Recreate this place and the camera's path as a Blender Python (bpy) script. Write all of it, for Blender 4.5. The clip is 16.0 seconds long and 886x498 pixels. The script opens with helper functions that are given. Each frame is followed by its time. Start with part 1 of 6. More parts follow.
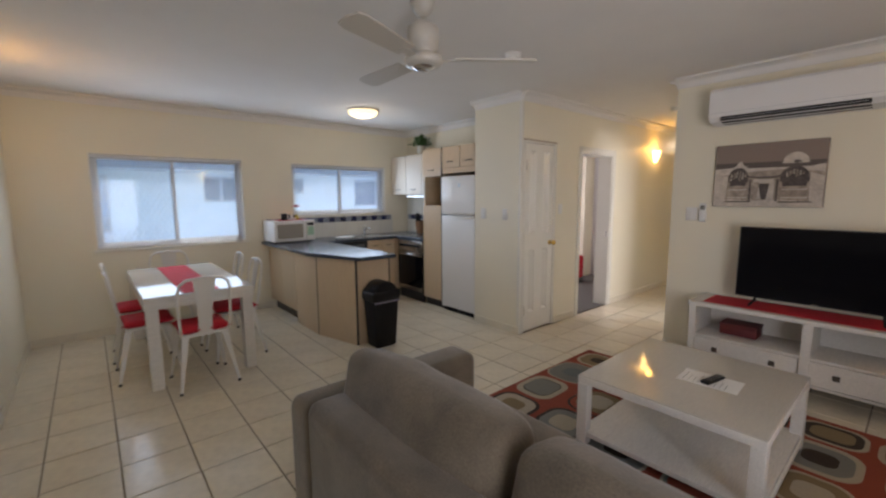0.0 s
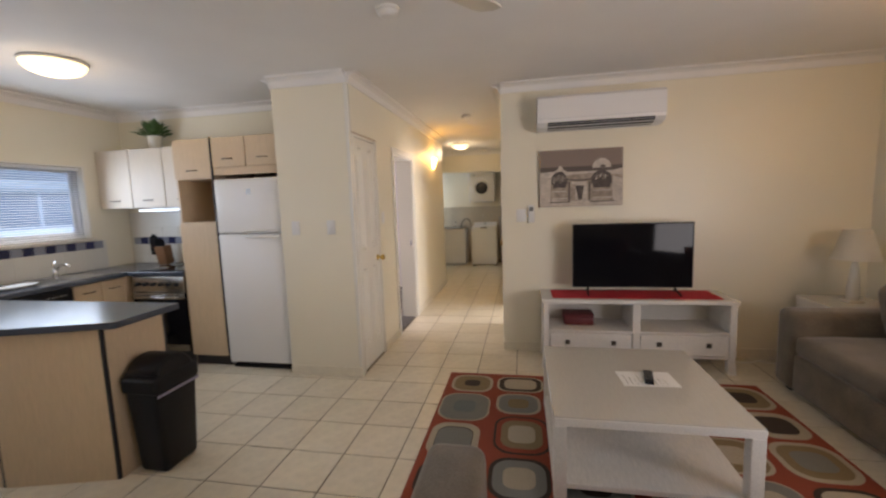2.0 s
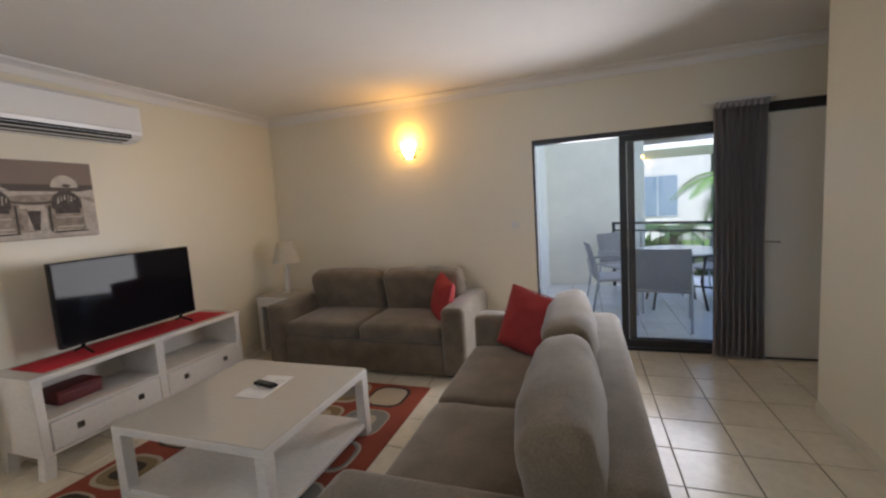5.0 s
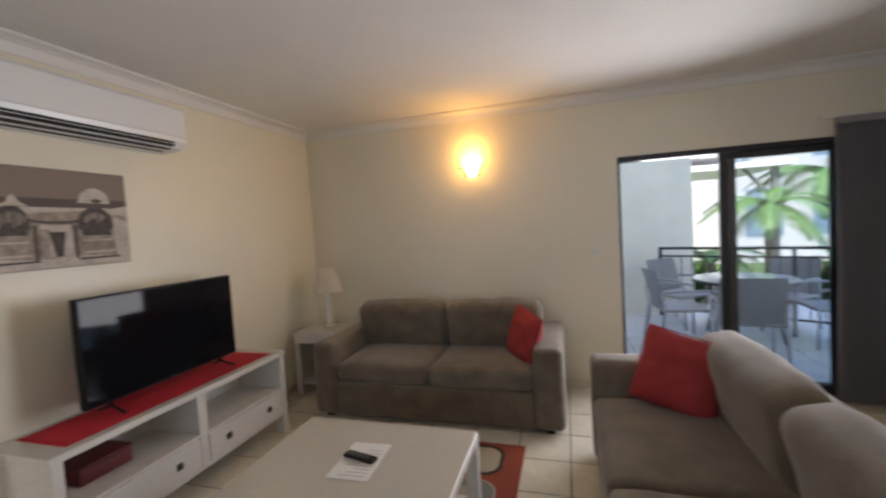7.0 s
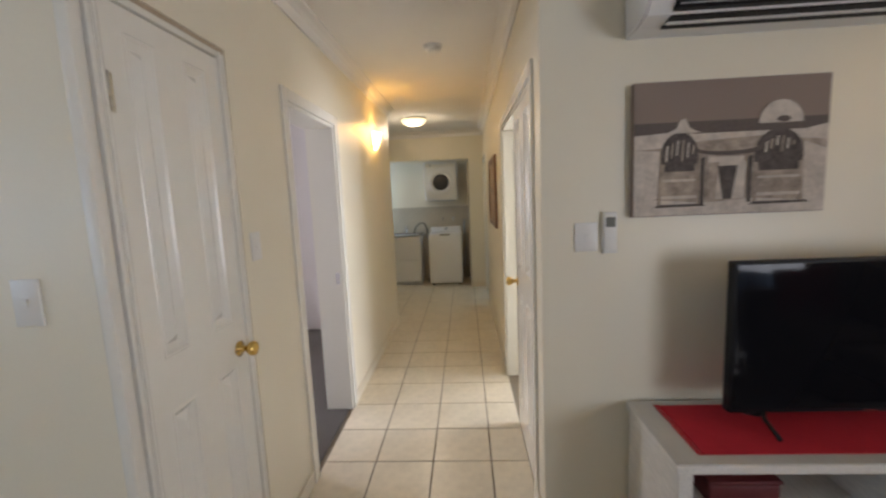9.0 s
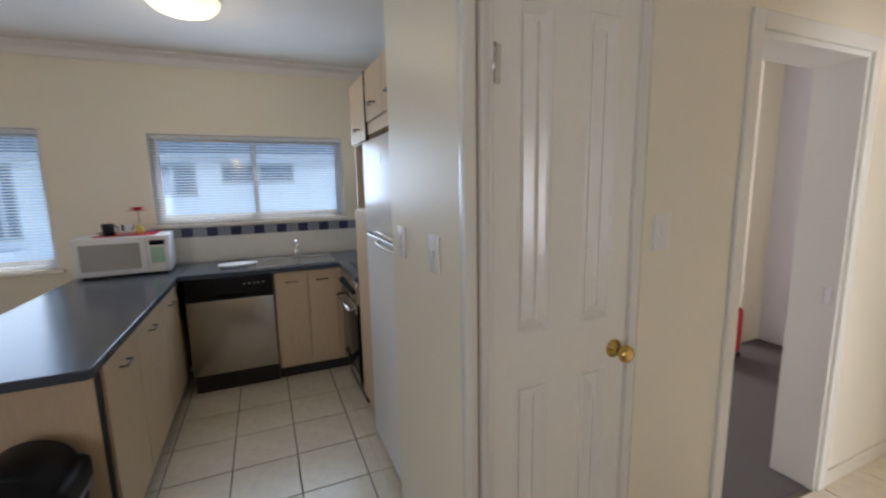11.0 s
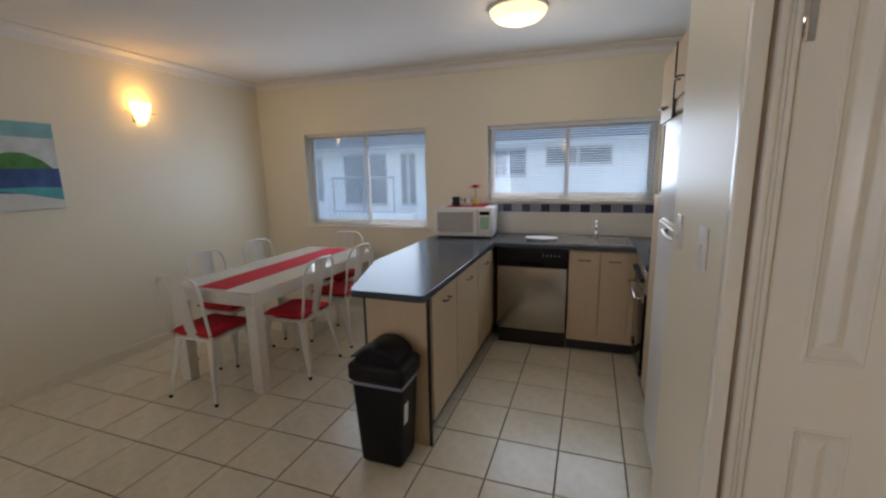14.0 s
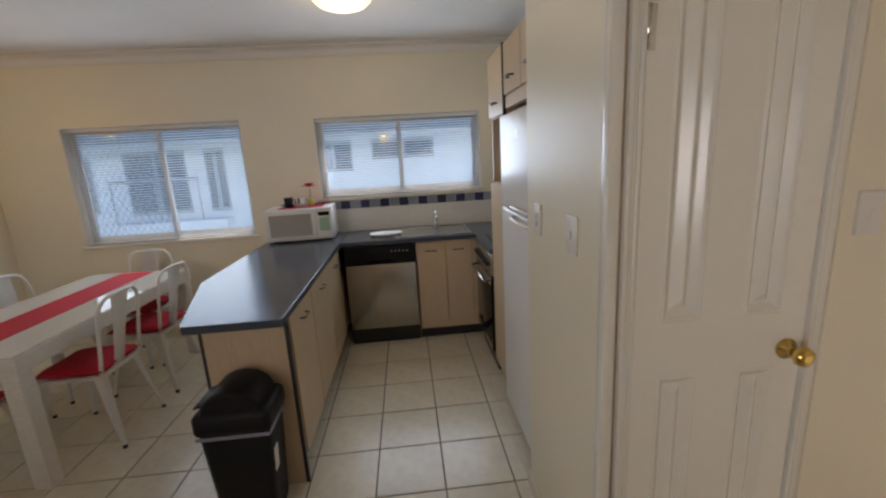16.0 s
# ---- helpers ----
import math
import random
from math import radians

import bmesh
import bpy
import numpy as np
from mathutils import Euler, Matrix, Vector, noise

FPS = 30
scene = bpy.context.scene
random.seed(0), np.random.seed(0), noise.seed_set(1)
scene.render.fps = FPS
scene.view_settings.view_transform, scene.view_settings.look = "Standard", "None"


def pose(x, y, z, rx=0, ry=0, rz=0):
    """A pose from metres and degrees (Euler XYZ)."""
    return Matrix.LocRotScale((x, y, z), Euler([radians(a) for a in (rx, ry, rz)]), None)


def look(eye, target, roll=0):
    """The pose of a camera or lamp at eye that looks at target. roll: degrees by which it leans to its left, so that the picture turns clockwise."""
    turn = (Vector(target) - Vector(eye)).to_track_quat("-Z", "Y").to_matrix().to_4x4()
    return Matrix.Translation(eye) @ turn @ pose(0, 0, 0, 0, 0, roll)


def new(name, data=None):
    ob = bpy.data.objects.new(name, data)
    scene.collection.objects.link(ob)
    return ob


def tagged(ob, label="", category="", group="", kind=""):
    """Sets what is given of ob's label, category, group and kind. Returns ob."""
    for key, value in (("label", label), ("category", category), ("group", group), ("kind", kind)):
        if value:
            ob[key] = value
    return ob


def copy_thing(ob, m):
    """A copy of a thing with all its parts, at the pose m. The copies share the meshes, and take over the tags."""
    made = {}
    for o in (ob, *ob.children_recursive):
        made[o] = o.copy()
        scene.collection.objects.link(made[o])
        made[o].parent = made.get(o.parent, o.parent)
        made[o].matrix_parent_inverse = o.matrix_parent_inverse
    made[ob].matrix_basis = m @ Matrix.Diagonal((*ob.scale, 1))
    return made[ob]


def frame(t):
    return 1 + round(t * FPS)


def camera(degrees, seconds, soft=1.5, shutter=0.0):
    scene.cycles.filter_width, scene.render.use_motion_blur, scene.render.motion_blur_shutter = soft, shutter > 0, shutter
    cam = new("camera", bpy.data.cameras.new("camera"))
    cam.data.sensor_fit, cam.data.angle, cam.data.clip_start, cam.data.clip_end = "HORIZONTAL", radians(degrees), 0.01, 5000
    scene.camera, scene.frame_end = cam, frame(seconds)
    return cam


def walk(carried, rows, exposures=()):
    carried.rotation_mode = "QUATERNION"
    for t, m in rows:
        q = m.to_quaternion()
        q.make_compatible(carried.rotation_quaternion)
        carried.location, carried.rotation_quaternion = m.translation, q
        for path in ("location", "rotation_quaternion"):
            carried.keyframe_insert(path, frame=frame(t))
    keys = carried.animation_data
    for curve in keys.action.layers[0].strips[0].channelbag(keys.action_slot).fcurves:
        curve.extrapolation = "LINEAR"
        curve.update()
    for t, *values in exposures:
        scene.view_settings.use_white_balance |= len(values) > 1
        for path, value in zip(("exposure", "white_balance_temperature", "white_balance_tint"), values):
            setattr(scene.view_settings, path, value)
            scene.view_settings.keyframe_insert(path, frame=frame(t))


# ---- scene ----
cam = camera(93.9, 16.0, 2.3, 0.25)
# seconds, eye, target, roll
ROWS = [
    (0, (-0.01, 0.045, 1.52), (1.279, 1.553, 1.267), -0.3),
    (0.5, (0.035, 0.377, 1.533), (1.561, 1.65, 1.31), -2.7),
    (1, (0.133, 0.75, 1.532), (1.802, 1.83, 1.314), -3.2),
    (1.5, (0.154, 1.14, 1.523), (1.976, 1.93, 1.281), -2.8),
    (2, (0.191, 1.466, 1.508), (2.141, 1.846, 1.279), -2.0),
    (2.5, (0.271, 1.8, 1.529), (2.264, 1.747, 1.365), -1.0),
    (3, (0.284, 2.116, 1.537), (2.207, 1.597, 1.362), -1.4),
    (3.5, (0.385, 2.347, 1.501), (2.147, 1.421, 1.315), -1.7),
    (4, (0.515, 2.495, 1.493), (1.902, 1.066, 1.311), -2.5),
    (4.5, (0.653, 2.66, 1.479), (1.603, 0.913, 1.262), -3.7),
    (4.7, (0.704, 2.691, 1.473), (1.506, 0.873, 1.246), -4.0),
    (6.8, (1.579, 2.515, 1.502), (1.946, 0.553, 1.374), -3.3),
    (7, (1.678, 2.45, 1.517), (2.252, 0.538, 1.41), -3.4),
    (7.5, (1.934, 2.324, 1.523), (2.935, 0.598, 1.389), -2.7),
    (8, (2.179, 2.188, 1.551), (3.62, 0.814, 1.365), -3.2),
    (8.5, (2.362, 2.041, 1.545), (4.254, 1.422, 1.346), -1.8),
    (9, (2.526, 1.974, 1.539), (4.506, 2.089, 1.286), -2.5),
    (9.5, (2.741, 1.951, 1.532), (4.653, 2.48, 1.28), -2.0),
    (10, (2.908, 1.936, 1.533), (4.569, 3.004, 1.218), -1.3),
    (10.2, (2.961, 1.924, 1.534), (4.438, 3.23, 1.199), -0.7),
    (12.3, (3.031, 1.838, 1.532), (3.048, 3.821, 1.278), -1.8),
    (12.5, (3.089, 1.824, 1.536), (2.995, 3.807, 1.294), -1.4),
    (13, (3.162, 1.779, 1.537), (2.81, 3.734, 1.306), -1.2),
    (13.5, (3.187, 1.751, 1.542), (2.633, 3.653, 1.268), -1.2),
    (14, (3.174, 1.762, 1.542), (2.515, 3.615, 1.175), -1.1),
    (14.5, (3.148, 1.797, 1.556), (2.513, 3.641, 1.114), -1.0),
    (15, (3.087, 1.819, 1.567), (2.625, 3.71, 1.109), -1.2),
    (15.5, (3.039, 1.847, 1.572), (2.916, 3.795, 1.138), -2.4),
    (16, (2.984, 1.869, 1.574), (3.14, 3.815, 1.139), -3.3),
]
walk(cam, [(t, look(eye, target, roll)) for t, eye, target, roll in ROWS], [(0.0, 1.40, 6700, 19), (1.0, 1.50, 6850, 19), (2.0, 1.70, 7150, 22), (3.0, 1.74, 7050, 21), (4.5, 1.66, 6700, 18), (7.0, 1.72, 6600, 18), (8.5, 1.62, 6750, 19), (9.0, 1.56, 6350, 16), (9.5, 1.52, 6250, 15), (10.2, 1.42, 6350, 16), (12.5, 1.24, 6650, 18), (14.0, 1.18, 6950, 19), (16.0, 1.20, 7150, 20)])

# ---- world, sun, lamps ----
world = bpy.data.worlds.new("world")
scene.world = world
world.use_nodes = True
_n = world.node_tree.nodes
_sky = _n.new("ShaderNodeTexSky")
_sky.sky_type, _sky.sun_disc = "NISHITA", False
_sky.sun_elevation, _sky.sun_rotation = radians(62), radians(-20)
_bg = _n["Background"]
_bg.inputs["Strength"].default_value = 0.15
world.node_tree.links.new(_sky.outputs["Color"], _bg.inputs["Color"])

_sun = bpy.data.lights.new("sun", "SUN")
_sun.energy, _sun.angle, _sun.color = 2.6, radians(0.6), (1.0, 0.95, 0.86)
new("sun", _sun).matrix_world = look((0, 0, 20), (-3.5, -9.5, 0))


def area_lamp(name, eye, target, w, h, power, colour):
    d = bpy.data.lights.new(name, "AREA")
    d.shape, d.size, d.size_y, d.energy, d.color = "RECTANGLE", w, h, power, colour
    ob = new(name, d)
    ob.matrix_world = look(eye, target)
    return ob


def point_lamp(name, at, power, colour, size=0.05):
    d = bpy.data.lights.new(name, "POINT")
    d.energy, d.color, d.shadow_soft_size = power, colour, size
    new(name, d).location = at


DAY = (0.60, 0.80, 1.0)
WARM = (1.0, 0.50, 0.09)
area_lamp("daylight_window", (0.75, 5.80, 1.48), (0.75, 0, 1.2), 1.4, 0.95, 4.3, DAY)
area_lamp("daylight_window", (2.95, 5.80, 1.66), (2.95, 0, 1.2), 1.4, 0.62, 4.5, DAY)
_door = area_lamp("daylight_sliding_door", (0.42, -1.36, 1.25), (3.5, 2.4, 1.50), 1.5, 1.5, 10.5, (0.92, 0.96, 1.0))
_door.data.spread = radians(126)

# ---- materials ----
def mat(name, colour, rough=0.5, metal=0.0, grain=0.0, scale=40.0, bump=0.0, spots=0.0, spot_scale=3.0, vary=0.0,
        coat=0.0, emit=None, strength=0.0, glass=False, aniso=None, sheen=0.0):
    """A principled material: colour varied by noise at two scales, with fine relief; vary changes it from object to object."""
    m = bpy.data.materials.new(name)
    m.use_nodes = True
    t = m.node_tree
    p = t.nodes["Principled BSDF"]
    p.inputs["Roughness"].default_value, p.inputs["Metallic"].default_value = rough, metal
    p.inputs["Base Color"].default_value = (*colour, 1)
    if coat:
        p.inputs["Coat Weight"].default_value = coat
    if sheen:
        p.inputs["Sheen Weight"].default_value = sheen
    if glass:
        p.inputs["Transmission Weight"].default_value = 1.0
    if emit:
        p.inputs["Emission Color"].default_value, p.inputs["Emission Strength"].default_value = (*emit, 1), strength
    co = t.nodes.new("ShaderNodeTexCoord")
    vec = co.outputs["Object"]
    if aniso:
        mp = t.nodes.new("ShaderNodeMapping")
        mp.inputs["Scale"].default_value = aniso
        t.links.new(vec, mp.inputs["Vector"])
        vec = mp.outputs["Vector"]
    fac = None

    def level(sc, amount, det):
        nz = t.nodes.new("ShaderNodeTexNoise")
        nz.inputs["Scale"].default_value, nz.inputs["Detail"].default_value = sc, det
        t.links.new(vec, nz.inputs["Vector"])
        mr = t.nodes.new("ShaderNodeMapRange")
        mr.inputs["From Min"].default_value, mr.inputs["From Max"].default_value = 0.3, 0.7
        mr.inputs["To Min"].default_value, mr.inputs["To Max"].default_value = 1 - amount, 1 + amount
        t.links.new(nz.outputs["Fac"], mr.inputs["Value"])
        return mr.outputs["Result"], nz.outputs["Fac"]

    outs = []
    relief = None
    if grain or bump:
        o, relief = level(scale, grain, 4)
        if grain:
            outs.append(o)
    if spots:
        outs.append(level(spot_scale, spots, 3)[0])
    if vary:
        info = t.nodes.new("ShaderNodeObjectInfo")
        mr = t.nodes.new("ShaderNodeMapRange")
        mr.inputs["To Min"].default_value, mr.inputs["To Max"].default_value = 1 - vary, 1 + vary
        t.links.new(info.outputs["Random"], mr.inputs["Value"])
        outs.append(mr.outputs["Result"])
    for o in outs:
        if fac is None:
            fac = o
        else:
            mul = t.nodes.new("ShaderNodeMath")
            mul.operation = "MULTIPLY"
            t.links.new(fac, mul.inputs[0])
            t.links.new(o, mul.inputs[1])
            fac = mul.outputs[0]
    if fac is not None:
        sc = t.nodes.new("ShaderNodeVectorMath")
        sc.operation = "SCALE"
        sc.inputs[0].default_value = colour
        t.links.new(fac, sc.inputs["Scale"])
        t.links.new(sc.outputs["Vector"], p.inputs["Base Color"])
    if bump and relief is not None:
        b = t.nodes.new("ShaderNodeBump")
        b.inputs["Strength"].default_value, b.inputs["Distance"].default_value = bump, 0.004
        t.links.new(relief, b.inputs["Height"])
        t.links.new(b.outputs["Normal"], p.inputs["Normal"])
    return m


M_WALL = mat("wall_paint", (0.82, 0.765, 0.625), 0.38, grain=0.012, scale=180, bump=0.05, spots=0.02, spot_scale=1.2)
M_CEIL = mat("ceiling_paint", (0.80, 0.78, 0.75), 0.85, grain=0.01, scale=120, bump=0.04, spots=0.015)
M_TRIM = mat("gloss_white_paint", (0.82, 0.80, 0.73), 0.25, grain=0.01, scale=60, bump=0.03)
M_DOOR = mat("door_gloss_paint", (0.84, 0.82, 0.75), 0.18, grain=0.01, scale=30, bump=0.02)
M_TILE = mat("cream_floor_tile", (0.76, 0.69, 0.55), 0.22, grain=0.05, scale=22, bump=0.04, spots=0.05, spot_scale=5, vary=0.03)
M_GROUT = mat("dark_grout", (0.20, 0.165, 0.12), 0.9, grain=0.1, scale=60)
M_CARPET = mat("dark_carpet", (0.10, 0.09, 0.085), 0.95, grain=0.3, scale=250, bump=0.4)
M_SOFA = mat("taupe_fabric", (0.155, 0.122, 0.085), 0.9, grain=0.20, scale=140, bump=0.4, spots=0.22, spot_scale=7, sheen=0.35)
M_RED = mat("red_cloth", (0.50, 0.014, 0.030), 0.85, grain=0.12, scale=220, bump=0.3, spots=0.06, spot_scale=8)
M_REDCUSH = mat("red_cushion_cloth", (0.36, 0.035, 0.035), 0.85, grain=0.14, scale=200, bump=0.35, spots=0.08, spot_scale=10)
M_WHITEWOOD = mat("whitewashed_timber", (0.72, 0.69, 0.64), 0.4, grain=0.09, scale=10, bump=0.08, aniso=(2, 14, 14), spots=0.03)
M_WHITEMETAL = mat("white_powder_coat", (0.76, 0.74, 0.70), 0.35, grain=0.01, scale=50)
M_CANVAS_SKY = mat("print_taupe", (0.27, 0.21, 0.18), 0.8, grain=0.06, scale=300, bump=0.2)
M_WHITE = mat("white_appliance", (0.80, 0.80, 0.80), 0.28, grain=0.008, scale=90, bump=0.03)
M_PLASTIC = mat("white_plastic", (0.78, 0.77, 0.74), 0.35)
M_BLACKPL = mat("black_plastic", (0.008, 0.008, 0.010), 0.45, grain=0.1, scale=150, bump=0.1)
M_BLACKPL.node_tree.nodes["Principled BSDF"].inputs["Specular IOR Level"].default_value = 0.22
M_SCREEN = mat("tv_glass", (0.006, 0.006, 0.008), 0.05)
M_SCREEN.node_tree.nodes["Principled BSDF"].inputs["Specular IOR Level"].default_value = 0.18
M_BENCH = mat("dark_laminate", (0.055, 0.068, 0.092), 0.22, grain=0.3, scale=300, bump=0.02)
M_CAB = mat("beech_laminate", (0.62, 0.475, 0.32), 0.4, grain=0.06, scale=9, aniso=(20, 20, 1.5), bump=0.02, spots=0.03)
M_CABEDGE = mat("black_edging", (0.02, 0.02, 0.025), 0.4)
M_STEEL = mat("brushed_steel", (0.46, 0.44, 0.41), 0.27, metal=1.0, grain=0.05, scale=30, aniso=(1, 1, 40), bump=0.02)
M_CHROME = mat("chrome", (0.75, 0.75, 0.75), 0.12, metal=1.0)
M_BRASS = mat("brass", (0.72, 0.50, 0.16), 0.16, metal=1.0)
M_ALU = mat("silver_aluminium", (0.50, 0.52, 0.54), 0.35, metal=0.6)
M_BLACKALU = mat("black_aluminium", (0.018, 0.019, 0.024), 0.4)
M_BLIND = mat("blind_slat", (0.80, 0.82, 0.84), 0.45)
M_GLASS = mat("glass", (0.91, 0.96, 1.0), 0.0, glass=True)
# the blue cast of the outdoor light is put into this pane colour
M_WGLASS = mat("daylight_blue_glass", (0.50, 0.74, 1.0), 0.0, glass=True)
M_GLOW = mat("lit_glass", (0.9, 0.85, 0.7), 0.4, emit=(1.0, 0.66, 0.22), strength=2.4)
M_GLOWO = mat("lit_opal_glass", (0.9, 0.88, 0.8), 0.4, emit=(1.0, 0.80, 0.42), strength=0.6)
M_SHADE = mat("lamp_shade_cloth", (0.92, 0.89, 0.82), 0.8, grain=0.05, scale=200, bump=0.15)
_t = M_SHADE.node_tree
_mix, _tl = _t.nodes.new("ShaderNodeMixShader"), _t.nodes.new("ShaderNodeBsdfTranslucent")
_tl.inputs["Color"].default_value = (0.92, 0.86, 0.74, 1)
_mix.inputs["Fac"].default_value = 0.25
_t.links.new(_t.nodes["Principled BSDF"].outputs["BSDF"], _mix.inputs[1])
_t.links.new(_tl.outputs["BSDF"], _mix.inputs[2])
_t.links.new(_mix.outputs["Shader"], _t.nodes["Material Output"].inputs["Surface"])
M_CERAMIC = mat("cream_ceramic", (0.70, 0.66, 0.58), 0.25)
M_CURTAIN = mat("grey_curtain_cloth", (0.37, 0.35, 0.36), 0.9, grain=0.1, scale=220, bump=0.25)
M_RUG = mat("rug_red_pile", (0.27, 0.055, 0.028), 0.95, grain=0.18, scale=260, bump=0.5, spots=0.08)
M_RUG_CREAM = mat("rug_cream_pile", (0.42, 0.36, 0.27), 0.95, grain=0.15, scale=260, bump=0.5)
M_RUG_GREY = mat("rug_grey_pile", (0.20, 0.20, 0.18), 0.95, grain=0.15, scale=260, bump=0.5)
M_RUG_BROWN = mat("rug_brown_pile", (0.045, 0.03, 0.022), 0.95, grain=0.2, scale=260, bump=0.5)
M_RUG_OLIVE = mat("rug_olive_pile", (0.23, 0.17, 0.09), 0.95, grain=0.15, scale=260, bump=0.5)
M_PAPER = mat("white_paper", (0.8, 0.8, 0.78), 0.6)
M_NAVY = mat("navy_tile", (0.035, 0.04, 0.10), 0.2, vary=0.3)
M_STEELBLUE = mat("grey_blue_tile", (0.26, 0.28, 0.34), 0.2, vary=0.15)
M_WTILE = mat("white_wall_tile", (0.74, 0.72, 0.66), 0.18, vary=0.02)
M_RENDER_EXT = mat("pale_render", (0.86, 0.85, 0.83), 0.85, grain=0.04, scale=60, bump=0.2, spots=0.05)

# ---- builders ----
def box(x0, y0, z0, x1, y1, z1, bev=0.0, seg=2):
    bm = bmesh.new()
    bmesh.ops.create_cube(bm, size=1)
    for v in bm.verts:
        v.co = Vector(((x0 + x1) / 2 + v.co.x * (x1 - x0), (y0 + y1) / 2 + v.co.y * (y1 - y0), (z0 + z1) / 2 + v.co.z * (z1 - z0)))
    if bev:
        bmesh.ops.bevel(bm, geom=bm.edges[:], offset=bev, segments=seg, profile=0.5, affect="EDGES")
        for f in bm.faces:
            f.smooth = seg > 1
    return bm


def cyl(x, y, z0, z1, r0, r1=None, n=24):
    bm = bmesh.new()
    bmesh.ops.create_cone(bm, cap_ends=True, segments=n, radius1=r0, radius2=r0 if r1 is None else r1, depth=z1 - z0)
    bmesh.ops.translate(bm, verts=bm.verts, vec=(x, y, (z0 + z1) / 2))
    for f in bm.faces:
        f.smooth = len(f.verts) == 4
    return bm


def join(*parts):
    out = bmesh.new()
    for b in parts:
        me = bpy.data.meshes.new("tmp")
        b.to_mesh(me)
        b.free()
        out.from_mesh(me)
        bpy.data.meshes.remove(me)
    return out


def moved(bm, m):
    bmesh.ops.transform(bm, matrix=m, verts=bm.verts)
    return bm


def lathe(profile, n=28, x=0.0, y=0.0):
    """A solid of revolution round z from (radius, height) pairs."""
    bm = bmesh.new()
    rings = [[bm.verts.new((x + r * math.cos(2 * math.pi * k / n), y + r * math.sin(2 * math.pi * k / n), z)) for k in range(n)] for r, z in profile]
    for a, b in zip(rings, rings[1:]):
        for k in range(n):
            bm.faces.new((a[k], a[(k + 1) % n], b[(k + 1) % n], b[k])).smooth = True
    bm.faces.new(rings[0][::-1])
    bm.faces.new(rings[-1])
    return bm


def prism(points, z0, z1, bev=0.0):
    """A flat outline (x, y) raised from z0 to z1."""
    bm = bmesh.new()
    lo = [bm.verts.new((x, y, z0)) for x, y in points]
    hi = [bm.verts.new((x, y, z1)) for x, y in points]
    bm.faces.new(lo[::-1])
    bm.faces.new(hi)
    k = len(points)
    for i in range(k):
        bm.faces.new((lo[i], lo[(i + 1) % k], hi[(i + 1) % k], hi[i]))
    bmesh.ops.recalc_face_normals(bm, faces=bm.faces)
    if bev:
        bmesh.ops.bevel(bm, geom=bm.edges[:], offset=bev, segments=2, profile=0.5, affect="EDGES")
    return bm


def tube(points, r, n=10):
    """A round bar along a line of points."""
    bm = bmesh.new()
    pts = [Vector(p) for p in points]
    rings = []
    side = None
    for i, p in enumerate(pts):
        d = (pts[min(i + 1, len(pts) - 1)] - pts[max(i - 1, 0)]).normalized()
        if side is None:
            side = d.orthogonal().normalized()
        side = (side - d * side.dot(d)).normalized()
        up = d.cross(side)
        rings.append([bm.verts.new(p + r * (math.cos(2 * math.pi * k / n) * side + math.sin(2 * math.pi * k / n) * up)) for k in range(n)])
    for a, b in zip(rings, rings[1:]):
        for k in range(n):
            bm.faces.new((a[k], a[(k + 1) % n], b[(k + 1) % n], b[k])).smooth = True
    bm.faces.new(rings[0][::-1])
    bm.faces.new(rings[-1])
    bmesh.ops.recalc_face_normals(bm, faces=bm.faces)
    return bm


def rounded(w, h, r, n=6):
    """The outline of a rounded rectangle about the origin."""
    out = []
    for cx, cy, a0 in ((w / 2 - r, h / 2 - r, 0), (-w / 2 + r, h / 2 - r, 90), (-w / 2 + r, -h / 2 + r, 180), (w / 2 - r, -h / 2 + r, 270)):
        for k in range(n + 1):
            a = radians(a0 + 90 * k / n)
            out.append((cx + r * math.cos(a), cy + r * math.sin(a)))
    return out


def puff(w, d, h, nx=16, ny=16, amount=0.5, lumps=0.006, seed=0):
    """A stuffed cushion about the origin: w along x, d along y, h thick in the middle."""
    bm = bmesh.new()
    sheets = []
    for s in (1, -1):
        rows = []
        for i in range(nx + 1):
            row = []
            for j in range(ny + 1):
                u, v = 2 * i / nx - 1, 2 * j / ny - 1
                k = max(0.0, (1 - abs(u) ** 3.2) * (1 - abs(v) ** 3.2)) ** amount
                pull = 1 - 0.05 * (1 - abs(u) ** 2) * abs(v) ** 2, 1 - 0.05 * (1 - abs(v) ** 2) * abs(u) ** 2
                z = s * (0.004 + h / 2 * k) + lumps * noise.noise(Vector((u * 3 + seed, v * 3, s))) * k * 2
                row.append(bm.verts.new((u * w / 2 * pull[1], v * d / 2 * pull[0], z)))
            rows.append(row)
        for i in range(nx):
            for j in range(ny):
                q = (rows[i][j], rows[i + 1][j], rows[i + 1][j + 1], rows[i][j + 1])
                bm.faces.new(q if s > 0 else q[::-1]).smooth = True
        sheets.append(rows)
    a, b = sheets
    rim_a = [a[i][0] for i in range(nx + 1)] + [a[nx][j] for j in range(1, ny + 1)] + [a[i][ny] for i in range(nx - 1, -1, -1)] + [a[0][j] for j in range(ny - 1, 0, -1)]
    rim_b = [b[i][0] for i in range(nx + 1)] + [b[nx][j] for j in range(1, ny + 1)] + [b[i][ny] for i in range(nx - 1, -1, -1)] + [b[0][j] for j in range(ny - 1, 0, -1)]
    k = len(rim_a)
    for i in range(k):
        bm.faces.new((rim_b[i], rim_b[(i + 1) % k], rim_a[(i + 1) % k], rim_a[i])).smooth = True
    return bm


